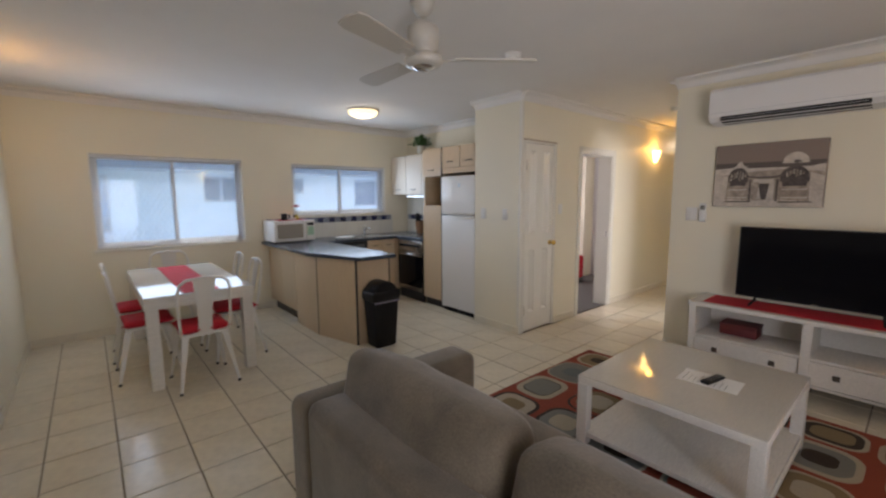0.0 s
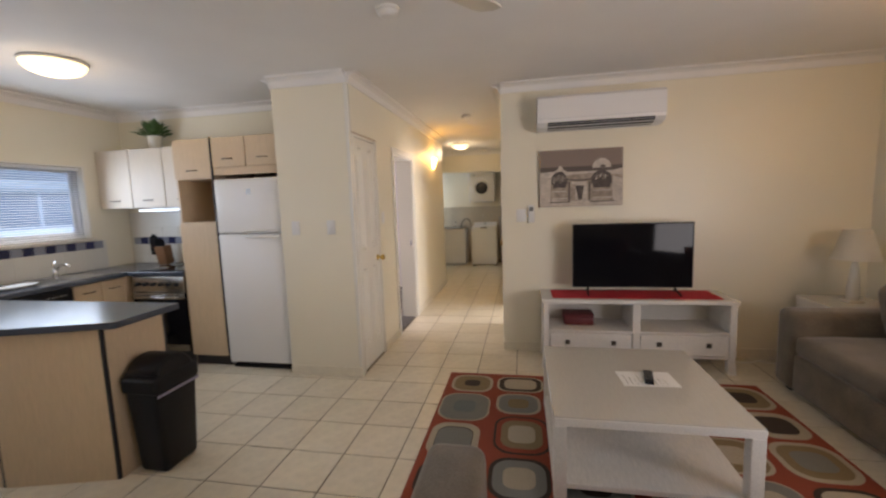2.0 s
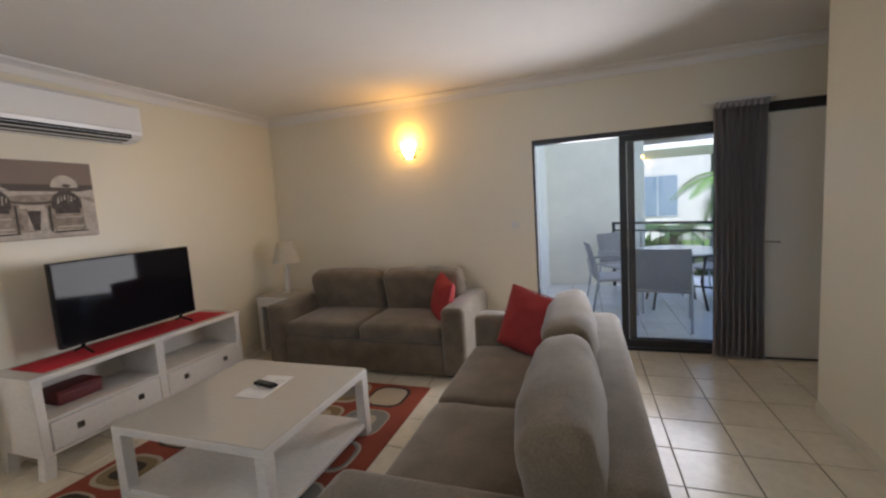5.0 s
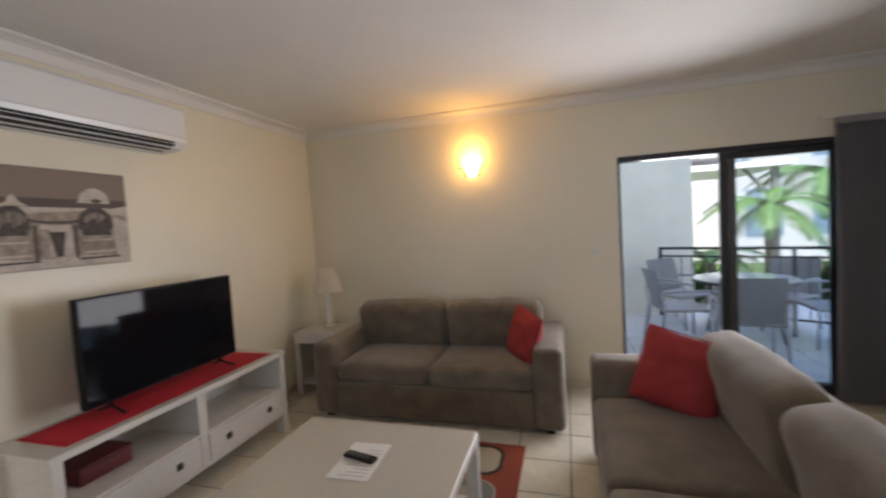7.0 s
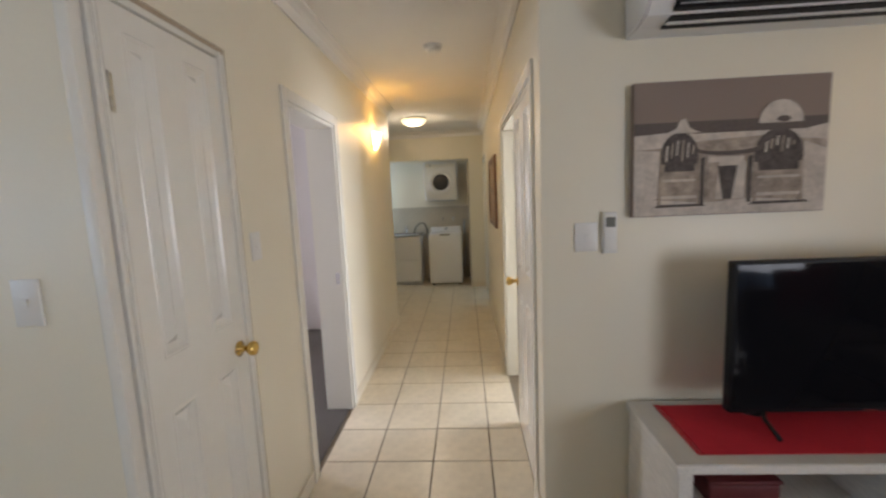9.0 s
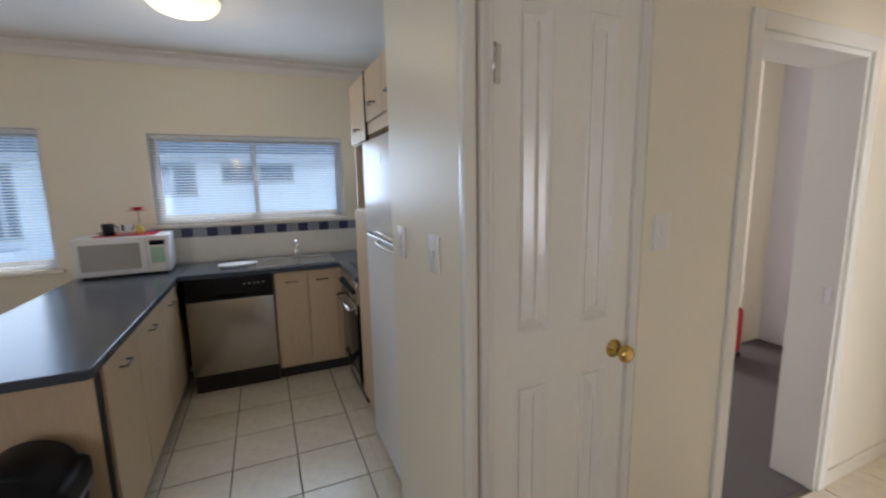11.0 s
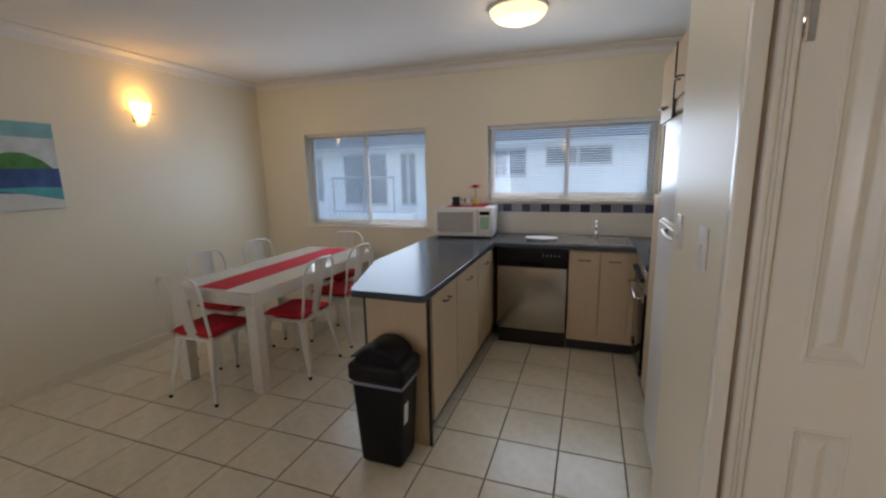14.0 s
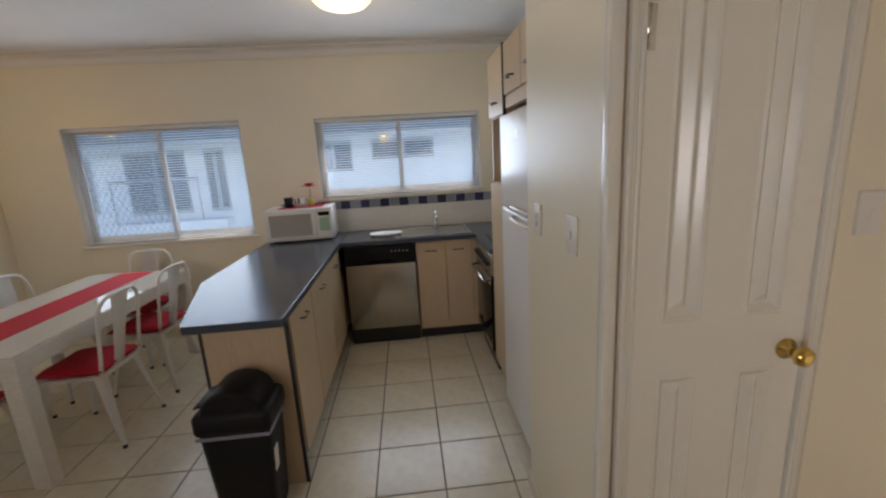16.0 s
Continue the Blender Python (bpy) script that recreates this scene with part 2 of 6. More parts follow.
def part(name, bm, material, parent=None, label="", at=None):
    me = bpy.data.meshes.new(name)
    bm.to_mesh(me)
    bm.free()
    me.materials.append(material)
    ob = new(name, me)
    if parent is not None:
        ob.parent = parent
    if at is not None:
        ob.matrix_basis = at
    if label:
        ob["label"] = label
    return ob


def thing(name, label, category, x=0.0, y=0.0, z=0.0, rz=0.0, group=""):
    ob = new(name)
    ob.empty_display_size = 0.1
    ob.matrix_basis = pose(x, y, z, 0, 0, rz)
    return tagged(ob, label, category, group)


def structure(name, bm, material, label):
    return tagged(part(name, bm, material), label, "", "", "structure")


# ---- plan ----
XW, XE, YS, YN, ZC = -0.58, 4.27, -1.40, 5.87, 2.58
YC0, YC1 = 1.66, 2.86          # corridor
XP, XK, YF = 3.48, 4.17, 3.54  # pantry corner, kitchen's east wall, fridge bay
XL, XB = 9.45, 10.25           # laundry opening and its back wall
T = 0.12


def wall_x(name, y0, y1, x0, x1, holes, label, z1=ZC, material=None):
    """A wall along x between y0 and y1, with openings (x0, x1, z0, z1)."""
    pieces, at = [], x0
    for a, b, lo, hi in sorted(holes):
        pieces.append(box(at, y0, 0, a, y1, z1))
        if lo > 0:
            pieces.append(box(a, y0, 0, b, y1, lo))
        if hi < z1:
            pieces.append(box(a, y0, hi, b, y1, z1))
        at = b
    pieces.append(box(at, y0, 0, x1, y1, z1))
    return structure(name, join(*pieces), material or M_WALL, label)


def wall_y(name, x0, x1, y0, y1, holes, label, z1=ZC, material=None):
    pieces, at = [], y0
    for a, b, lo, hi in sorted(holes):
        pieces.append(box(x0, at, 0, x1, a, z1))
        if lo > 0:
            pieces.append(box(x0, a, 0, x1, b, lo))
        if hi < z1:
            pieces.append(box(x0, a, hi, x1, b, z1))
        at = b
    pieces.append(box(x0, at, 0, x1, y1, z1))
    return structure(name, join(*pieces), material or M_WALL, label)


W1 = (0.035, 1.555, 0.955, 2.00)
W2 = (2.19, 3.72, 1.255, 1.985)
SL = (-0.40, 1.24, 0.0, 2.02)
WALL = "smooth cream painted plaster wall"
wall_x("wall_north", YN, YN + 0.2, XW - T, XK + T, [W1, W2], WALL)
wall_y("wall_west", XW - T, XW, -0.42, YN, [], WALL)
wall_x("wall_south", YS - 0.2, YS, XW, XE + T, [SL], WALL)
wall_y("wall_television", XE, XE + T, YS, YC0 - T, [], WALL)
wall_x("wall_corridor_south", YC0 - T, YC0, XE, XL + 0.9, [(4.48, 5.93, 0, 2.05), (8.5, 9.25, 0, 2.05)], WALL)
wall_x("wall_corridor_north", YC1, YC1 + T, XP, 7.55, [(3.512, 4.125, 0, 2.120), (4.64, 5.40, 0, 2.05)], WALL)
wall_y("wall_pantry", XP, XP + T, YC1 + T, YF, [], WALL)
wall_x("wall_fridge_bay", YF - T, YF, XP + T, XK, [], WALL)
wall_y("wall_kitchen_east", XK, XK + T, YC1 + T, YN, [], WALL)
wall_y("wall_corridor_end", XL, XL + T, YC0, 4.2, [(1.90, 3.6, 0, 2.13)], WALL)
wall_y("wall_laundry_back", XB, XB + T, YC0, 4.2, [], WALL)
wall_x("wall_hall_north", 4.2, 4.2 + T, 7.0, XB + T, [], WALL)
wall_y("wall_hall_west", 7.55 - T, 7.55, YC1 + T, 4.2, [], WALL)
structure("ceiling", join(box(XW - T, YS - 0.2, ZC, XK + T, YN + 0.2, ZC + 0.1), box(XK + T, YS - 0.2, ZC, XB + 0.3, 4.4, ZC + 0.1)), M_CEIL, "flat white painted plaster ceiling")
structure("floor", join(box(XW - T, YS - 0.2, -0.10, XK + T, YN, -0.006), box(XK + T, YC0 - T, -0.10, XB, 4.2, -0.006)), M_GROUT, "dark grouted floor bed under cream tiles")

# beyond the doors
ROOM = "plain pale painted wall of a side room"
M_ROOM = mat("pale_room_paint", (0.72, 0.70, 0.72), 0.7, grain=0.01, scale=120, bump=0.04)
structure("wall_bedroom", join(box(4.29, YC1 + T, 0, 4.40, 6.2, ZC), box(7.3, YC1 + T, 0, 7.43, 6.2, ZC), box(4.29, 6.2, 0, 7.43, 6.3, ZC)), M_ROOM, ROOM)
structure("ceiling_bedroom", box(4.29, 4.32, ZC, 7.43, 6.3, ZC + 0.1), M_CEIL, "plain white side room ceiling")
structure("floor_bedroom", box(4.40, YC1 + 0.03, -0.1, 7.3, 6.2, 0.004), M_CARPET, "dark grey carpet of the side room")
wall_x("wall_side_room_south", YS - 0.2, YS, XE + T, 7.5, [(5.1, 6.5, 0.9, 2.1)], ROOM, material=M_ROOM)
wall_y("wall_side_room_east", 7.4, 7.5, YS, YC0 - T, [], ROOM, material=M_ROOM)
structure("floor_side_room", box(XE + T, YS, -0.1, 7.4, YC0 - T, -0.002), M_TILE, "pale floor of the side room")
structure("wall_far_door_back", box(8.3, 0.4, 0, 9.5, 0.5, ZC), M_ROOM, ROOM)
structure("floor_entry", box(-1.75, YS - 0.2, -0.1, XW - T, -0.42, -0.006), M_GROUT, "dark grouted floor bed of the entry nook")
structure("ceiling_entry", box(-1.75, YS - 0.2, ZC, XW - T, -0.3, ZC + 0.1), M_CEIL, "white ceiling of the entry nook")
wall_x("wall_entry_south", YS - 0.2, YS, -1.75, XW, [(-1.36, -0.60, 0, 2.1)], WALL)
wall_y("wall_entry_west", -1.75 - T, -1.75, YS - 0.2, -0.30, [], WALL)
wall_x("wall_entry_north", -0.42, -0.30, -1.75, XW - T, [], WALL)

# cornice and skirting
def cove(x0, y0, x1, y1, nx, ny, s=0.085):
    """A coved cornice from one wall end to the other; (nx, ny) points into the room."""
    bm = bmesh.new()
    prof = [(0, 0), (s, 0), (s, -0.014), (s * 0.62, -0.022), (s * 0.3, -s * 0.42), (0.014, -s * 0.85), (0.012, -s), (0, -s)]
    ends = []
    for x, y in ((x0, y0), (x1, y1)):
        ends.append([bm.verts.new((x + nx * (a + 0.001), y + ny * (a + 0.001), ZC - 0.001 + b)) for a, b in prof])
    k = len(prof)
    for i in range(k):
        bm.faces.new((ends[0][i], ends[0][(i + 1) % k], ends[1][(i + 1) % k], ends[1][i]))
    bm.faces.new(ends[0])
    bm.faces.new(ends[1][::-1])
    bmesh.ops.recalc_face_normals(bm, faces=bm.faces)
    return bm


RUNS = [(XW, YN, XK, YN, 0, -1), (XW, -0.42, XW, YN, 1, 0), (-1.75, YS, XE, YS, 0, 1), (XE, YS, XE, YC0, -1, 0), (XE, YC0, XL, YC0, 0, 1),
        (XP, YC1, 7.55, YC1, 0, -1), (XP, YC1, XP, YF, -1, 0), (XP, YF, XK, YF, 0, 1), (XK, YF, XK, YN, -1, 0), (XL, YC0, XL, 4.2, -1, 0)]
structure("cornice", join(*[cove(*r) for r in RUNS]), M_CEIL, "white coved plaster cornice along the ceiling")


def skirt(x0, y0, x1, y1, nx, ny, h=0.085, d=0.011):
    return box(min(x0, x1, x0 + nx * d, x1 + nx * d), min(y0, y1, y0 + ny * d, y1 + ny * d), 0, max(x0, x1, x0 + nx * d, x1 + nx * d), max(y0, y1, y0 + ny * d, y1 + ny * d), h, 0.003, 1)


M_SKIRT = mat("cream_skirting_tile", (0.76, 0.70, 0.57), 0.3, grain=0.04, scale=25, spots=0.04)
SK = [(XW, YN, 1.84, YN, 0, -1), (XW, -0.42, XW, YN, 1, 0), (1.29, YS, XE, YS, 0, 1), (XE, YS, XE, YC0, -1, 0), (XE - 0.01, YC0, 4.42, YC0, 0, 1), (5.99, YC0, 8.44, YC0, 0, 1),
      (4.13, YC1, 4.57, YC1, 0, -1), (5.47, YC1, 7.55, YC1, 0, -1), (XP, YC1, XP, YF, -1, 0), (XL, YC0, XL, 1.9, -1, 0)]
structure("baseboard", join(*[skirt(*s) for s in SK]), M_SKIRT, "low cream tiled skirting along the walls")


# panelled doors
def panel_leaf(parent, w, h, knob_side, base=0.0, knob=True, t=0.036):
    """A four-panel door leaf in the plane y = 0, from x = 0 to w, with faces at +-t/2; its panels are parts."""
    st, low, top = 0.150 * w, 0.20, 0.065
    mid = 0.245 * w
    zl, zm, zu = base + low, base + 0.92, base + 1.085
    bars = [box(0, -t / 2, base, st, t / 2, h), box(w - st, -t / 2, base, w, t / 2, h), box(st, -t / 2, base, w - st, t / 2, zl),
            box(st, -t / 2, zm, w - st, t / 2, zu), box(st, -t / 2, h - top, w - st, t / 2, h),
            box(w / 2 - mid / 2, -t / 2, zl, w / 2 + mid / 2, t / 2, zm), box(w / 2 - mid / 2, -t / 2, zu, w / 2 + mid / 2, t / 2, h - top)]
    leaf = part("leaf", join(*bars), M_DOOR, parent)
    # each panel: a small proud bead at the stiles, a deep cove, a sloped shoulder and a raised field
    steps = [(0.0, 0.0), (0.003, 0.003), (0.008, 0.003), (0.014, -0.004), (0.030, -0.0165), (0.034, -0.0165), (0.040, -0.012), (0.058, 0.001), (0.060, 0.0015)]
    for x0, x1 in ((st, w / 2 - mid / 2), (w / 2 + mid / 2, w - st)):
        for z0, z1 in ((zl, zm), (zu, h - top)):
            bm = bmesh.new()
            for s in (1, -1):
                rings = [[bm.verts.new((x, s * (t / 2 + d), z)) for x, z in ((x0 + i, z0 + i), (x1 - i, z0 + i), (x1 - i, z1 - i), (x0 + i, z1 - i))] for i, d in steps]
                for a, b in zip(rings, rings[1:]):
                    for k in range(4):
                        bm.faces.new((a[k], a[(k + 1) % 4], b[(k + 1) % 4], b[k]))
                bm.faces.new(rings[-1])
            bmesh.ops.recalc_face_normals(bm, faces=bm.faces)
            part("panel", bm, M_DOOR, leaf)
    if knob:
        kx = w - 0.050 if knob_side > 0 else 0.085
        for s in (1, -1):
            bm = lathe([(0.030, 0), (0.031, 0.005), (0.012, 0.010), (0.011, 0.032), (0.022, 0.040), (0.029, 0.052), (0.026, 0.066), (0.012, 0.072)], 20)
            part("door_knob", moved(bm, pose(kx, s * t / 2, 0.985, -90 * s, 0, 0)), M_BRASS, leaf, "polished brass knob")
    return leaf


def trim_set(name, x0, x1, y, side, h, depth, w=0.062):
    """Architrave and jamb lining of an opening in a wall along x; side: which way the face looks along y."""
    d = 0.016
    ya, yb = (y, y + side * d) if side > 0 else (y + side * d, y)
    ja, jb = (y - depth, y) if side > 0 else (y, y + depth)
    bm = join(box(x0 - w, ya, 0, x0, yb, h + w, 0.004, 1), box(x1, ya, 0, x1 + w, yb, h + w, 0.004, 1), box(x0, ya, h, x1, yb, h + w, 0.004, 1),
              box(x0, ja, 0, x0 + 0.02, jb, h), box(x1 - 0.02, ja, 0, x1, jb, h), box(x0 + 0.02, ja, h - 0.02, x1 - 0.02, jb, h))
    return structure(name, bm, M_TRIM, "gloss white painted door architrave")


# brown that stands for the shade in the gap round the cupboard door
M_GAP_SHADE = mat("gap_shade_brown", (0.45, 0.36, 0.26), 0.5, grain=0.15, scale=40, aniso=(10, 10, 1))
structure("trim_shadow_gap", join(box(3.512, YC1 + 0.012, 0, 3.526, YC1 + T, 2.120), box(3.526, YC1 + 0.006, 2.103, 4.125, YC1 + T, 2.120)), M_GAP_SHADE, "brown strip coloured as shade in gap beside door")
structure("trim_corner", join(box(XP - 0.003, YC1 - 0.004, 0, 3.512, YC1 + 0.03, ZC - 0.09, 0.003, 2)), M_TRIM, "gloss white corner strip beside cupboard door")
structure("trim_pantry", join(
    box(3.526, YC1 - 0.003, 0, 3.543, YC1 + T, 2.103, 0.004, 2), box(3.543, YC1 + 0.004, 0, 3.554, YC1 + T, 2.103, 0.003, 2), box(3.554, YC1 - 0.001, 0, 3.566, YC1 + T, 2.103, 0.004, 2),
    box(4.084, YC1 - 0.001, 0, 4.097, YC1 + T, 2.103, 0.004, 2), box(4.097, YC1 + 0.004, 0, 4.125, YC1 + T, 2.103, 0.003, 2),
    box(3.566, YC1 + 0.002, 2.081, 4.084, YC1 + T, 2.103, 0.004, 2)), M_TRIM, "gloss white stepped door jamb")
trim_set("trim_bedroom", 4.64, 5.40, YC1, -1, 2.05, 0.19)
trim_set("trim_side_room", 4.48, 5.93, YC0, 1, 2.05, T)
trim_set("trim_far_room", 8.5, 9.25, YC0, 1, 2.05, T)


def door(name, label, x, y, rz, w, h, knob_side, knob=True):
    ob = thing(name, label, "door", x, y, 0, rz)
    ob["kind"] = "structure"
    panel_leaf(ob, w, h, knob_side, 0.012, knob)
    return ob


d1 = door("door_1", "closed gloss white four-panel cupboard door with brass knob", 3.570, YC1 + 0.03, 0, 0.510, 2.076, 1)
for z in (0.25, 1.84):
    part("hinge", join(cyl(0.0, -0.024, z - 0.05, z + 0.05, 0.007, n=10), box(0.0, -0.021, z - 0.05, 0.022, -0.0185, z + 0.05)), M_CHROME, d1)
door("door_2", "closed leaf of white panelled double doors, brass knob", 4.502, YC0 - 0.02, 0, 0.68, 2.026, 1)
door("door_3", "white panelled door leaf swung open into side room", 5.905, YC0 - 0.10, -95, 0.66, 2.026, 1, False)
d4 = thing("door_4", "plain white entry door with lever handle, closed", "door", -1.36, YS + 0.012)
d4["kind"] = "structure"
part("door_frame", join(box(-0.05, -0.03, 2.036, 0.905, 0.03, 2.115, 0.003, 1), box(-0.05, -0.03, 0, -0.004, 0.03, 2.036, 0.003, 1), box(0.864, -0.03, 0, 0.905, 0.03, 2.036, 0.003, 1), box(-0.004, -0.03, 0, 0.864, 0.03, 0.010)), M_BLACKALU, d4, "black aluminium frame")
l4 = part("leaf", box(0, -0.02, 0.012, 0.86, 0.02, 2.030, 0.003, 1), M_TRIM, d4)
part("handle", join(moved(cyl(0, 0, 0, 0.008, 0.026, n=20), pose(0.78, 0.02, 1.0, -90)), tube([(0.78, 0.02, 1.0), (0.78, 0.065, 1.0), (0.77, 0.072, 1.0), (0.66, 0.072, 0.995)], 0.009)), M_CHROME, l4)
part("strike_plate", box(5.374, YC1 + 0.02, 0.95, 5.381, YC1 + 0.05, 1.03, 0.001, 1), M_CHROME, None)
tagged(bpy.data.objects["strike_plate"], "small metal strike plate on door jamb", "strike plate")

# floor tiles: grid
P, GX, GY = 0.340, 3.07, 3.575
REGIONS = [(XW, XP, YS, YN), (XP, XE, YS, YC1), (XP, XK, YF, YN), (XE, XL, YC0, YC1), (7.55, XL, YC1, 4.2), (XL, XB, YC0, 4.2), (-1.75, XW, YS, -0.42)]


def tile_cells():
    seen = {}
    for x0, x1, y0, y1 in REGIONS:
        for i in range(math.floor((x0 - GX) / P), math.ceil((x1 - GX) / P)):
            for j in range(math.floor((y0 - GY) / P), math.ceil((y1 - GY) / P)):
                a, b, c, d = max(GX + i * P + 0.0036, x0), min(GX + (i + 1) * P - 0.0036, x1), max(GY + j * P + 0.0036, y0), min(GY + (j + 1) * P - 0.0036, y1)
                if b - a > 0.02 and d - c > 0.02:
                    yield a, b, c, d


# windows
def sliding_window(name, x0, x1, z0, z1, label, lattice):
    ob = thing(name, label, "window", x0, YN, z0)
    ob["kind"] = "structure"
    w, h = x1 - x0, z1 - z0
    f = 0.032
    yo = 0.075
    part("window_frame", join(box(0, yo, 0, w, yo + 0.06, f, 0.003, 1), box(0, yo, h - f, w, yo + 0.06, h, 0.003, 1), box(0, yo, f, f, yo + 0.06, h - f, 0.003, 1), box(w - f, yo, f, w, yo + 0.06, h - f, 0.003, 1)), M_ALU, ob, "silver aluminium frame")
    for k, (a, b, y) in enumerate(((f, w / 2 + 0.02, yo + 0.006), (w / 2 - 0.02, w - f, yo + 0.034))):
        s = part("sash", join(box(a, y, f, a + 0.035, y + 0.022, h - f), box(b - 0.035, y, f, b, y + 0.022, h - f), box(a + 0.035, y, f, b - 0.035, y + 0.022, f + 0.035), box(a + 0.035, y, h - f - 0.035, b - 0.035, y + 0.022, h - f)), M_ALU, ob)
        g = part("pane", box(a + 0.035, y + 0.008, f + 0.035, b - 0.035, y + 0.013, h - f - 0.035), M_WGLASS, s)
        g.visible_shadow = False
    if lattice:
        bars = []
        step, lw = 0.060, w / 2 - 0.06
        for k in range(-int(h / step) - 1, int(lw / step) + 2):
            for s in (1, -1):
                pts = []
                for i in range(41):
                    zz = i / 40 * (h - 2 * f)
                    xx = (k * step + zz * 0.62) if s > 0 else (lw - k * step - zz * 0.62)
                    if 0 <= xx <= lw:
                        pts.append((f + xx, yo + 0.072, f + zz))
                if len(pts) > 2:
                    bars.append(tube([pts[0], pts[-1]], 0.0035, 4))
        part("security_grille", join(*bars), M_ALU, ob, "diamond mesh security grille")
    part("window_sill", box(-0.03, -0.030, -0.026, w + 0.03, 0.070, 0.002, 0.005), M_TRIM, ob, "white painted sill")
    part("reveal", join(box(-0.001, -0.004, 0.0025, 0.012, yo, h), box(w - 0.012, -0.004, 0.0025, w + 0.001, yo, h), box(0.012, -0.004, h - 0.012, w - 0.012, yo, h + 0.001)), M_TRIM, ob)
    return ob


sliding_window("window_1", *W1, "silver sliding window with diamond security screen", True)
sliding_window("window_2", *W2, "silver sliding window above kitchen sink", False)


def blind(label, x0, x1, z0, z1):
    ob = thing("venetian_blind", label, "blind", x0 + 0.016, YN + 0.042, z0, 0, "window blinds")
    w, h = x1 - x0 - 0.032, z1 - z0
    part("headrail", box(0, -0.014, h - 0.042, w, 0.014, h - 0.014, 0.002, 1), M_BLIND, ob)
    part("bottom_rail", box(0, -0.012, 0.008, w, 0.012, 0.020, 0.003, 1), M_BLIND, ob)
    me = bpy.data.meshes.new("slat")
    bm = bmesh.new()
    rows = []
    for y, z in ((-0.0125, 0.0), (-0.006, 0.0018), (0.006, 0.0018), (0.0125, 0.0)):
        rows.append((bm.verts.new((0, y, z)), bm.verts.new((w, y, z))))
    for a, b in zip(rows, rows[1:]):
        bm.faces.new((a[0], b[0], b[1], a[1])).smooth = True
    bmesh.ops.transform(bm, matrix=pose(0, 0, 0, -12, 0, 0), verts=bm.verts)
    bm.to_mesh(me)
    bm.free()
    me.materials.append(M_BLIND)
    n = int((h - 0.07) / 0.0225)
    for k in range(n):
        s = new("slat", me)
        s.parent = ob
        s.location = (0, 0, 0.032 + k * 0.0225)
    for x in (0.12, w / 2, w - 0.12):
        part("cord", box(x - 0.001, -0.0145, 0.01, x + 0.001, -0.0135, h - 0.02), M_BLIND, ob)
    part("wand", tube([(0.05, -0.022, h - 0.04), (0.052, -0.03, h - 0.5)], 0.004, 6), M_BLIND, ob)
    return ob


blind("lowered white venetian blind in dining window", *W1)
blind("lowered white venetian blind in kitchen window", *W2)


# sliding door to the balcony
def slider():
    ob = thing("sliding_door_1", "open black aluminium sliding glass door to the balcony", "sliding door", SL[0], YS, 0)
    ob["kind"] = "structure"
    w, h, f = SL[1] - SL[0], SL[3], 0.045
    part("door_frame", join(box(0, -0.13, 0, f, -0.005, h, 0.003, 1), box(w - 0.022, -0.13, 0, w, -0.005, h, 0.003, 1), box(f, -0.13, h - f, w - 0.022, -0.005, h, 0.003, 1), box(f, -0.13, 0, w - 0.022, -0.005, 0.03, 0.003, 1)), M_BLACKALU, ob)
    for a, b, y in ((f, 0.875, -0.06), (f + 0.012, 0.805, -0.11)):
        s = part("sash", join(box(a, y, 0.03, a + 0.06, y + 0.035, h - f), box(b - 0.06, y, 0.03, b, y + 0.035, h - f), box(a + 0.06, y, 0.03, b - 0.06, y + 0.035, 0.10), box(a + 0.06, y, h - f - 0.05, b - 0.06, y + 0.035, h - f)), M_BLACKALU, ob)
        g = part("pane", box(a + 0.06, y + 0.014, 0.10, b - 0.06, y + 0.020, h - f - 0.05), M_GLASS, s)
        g.visible_shadow = False
    part("latch", box(0.830, -0.022, 0.95, 0.855, -0.005, 1.12, 0.004), M_BLACKALU, ob)
    return ob


slider()


def curtain():
    ob = thing("curtain", "gathered grey pleated curtain beside sliding door", "curtain", -0.42, YS + 0.085, 0.02)
    bm = bmesh.new()
    n, rows = 120, 14
    grid = []
    for r in range(rows + 1):
        z = 2.09 * r / rows
        row = []
        for k in range(n + 1):
            u = k / n
            x = (u - 0.5) * (0.38 - 0.03 * math.sin(math.pi * r / rows))
            a = 0.034 * (1 - 0.35 * r / rows)
            y = a * math.sin(u * 2 * math.pi * 8.5 + 0.5 * noise.noise(Vector((u * 4, r * 0.15, 2)))) + 0.012 * noise.noise(Vector((u * 6, r * 0.3, 0)))
            row.append(bm.verts.new((x, y, z)))
        grid.append(row)
    for r in range(rows):
        for k in range(n):
            bm.faces.new((grid[r][k], grid[r][k + 1], grid[r + 1][k + 1], grid[r + 1][k])).smooth = True
    bmesh.ops.solidify(bm, geom=bm.faces[:], thickness=0.003)
    part("cloth", bm, M_CURTAIN, ob)
    for k in range(9):
        part("pleat", box(-0.190 + k * 0.0425, -0.03, 2.075, -0.165 + k * 0.0425, 0.03, 2.125, 0.005), M_CURTAIN, ob)
    part("track", box(-0.25, -0.05, 2.125, 0.26, -0.012, 2.150, 0.004), M_TRIM, ob, "white curtain track")
    return ob


curtain()


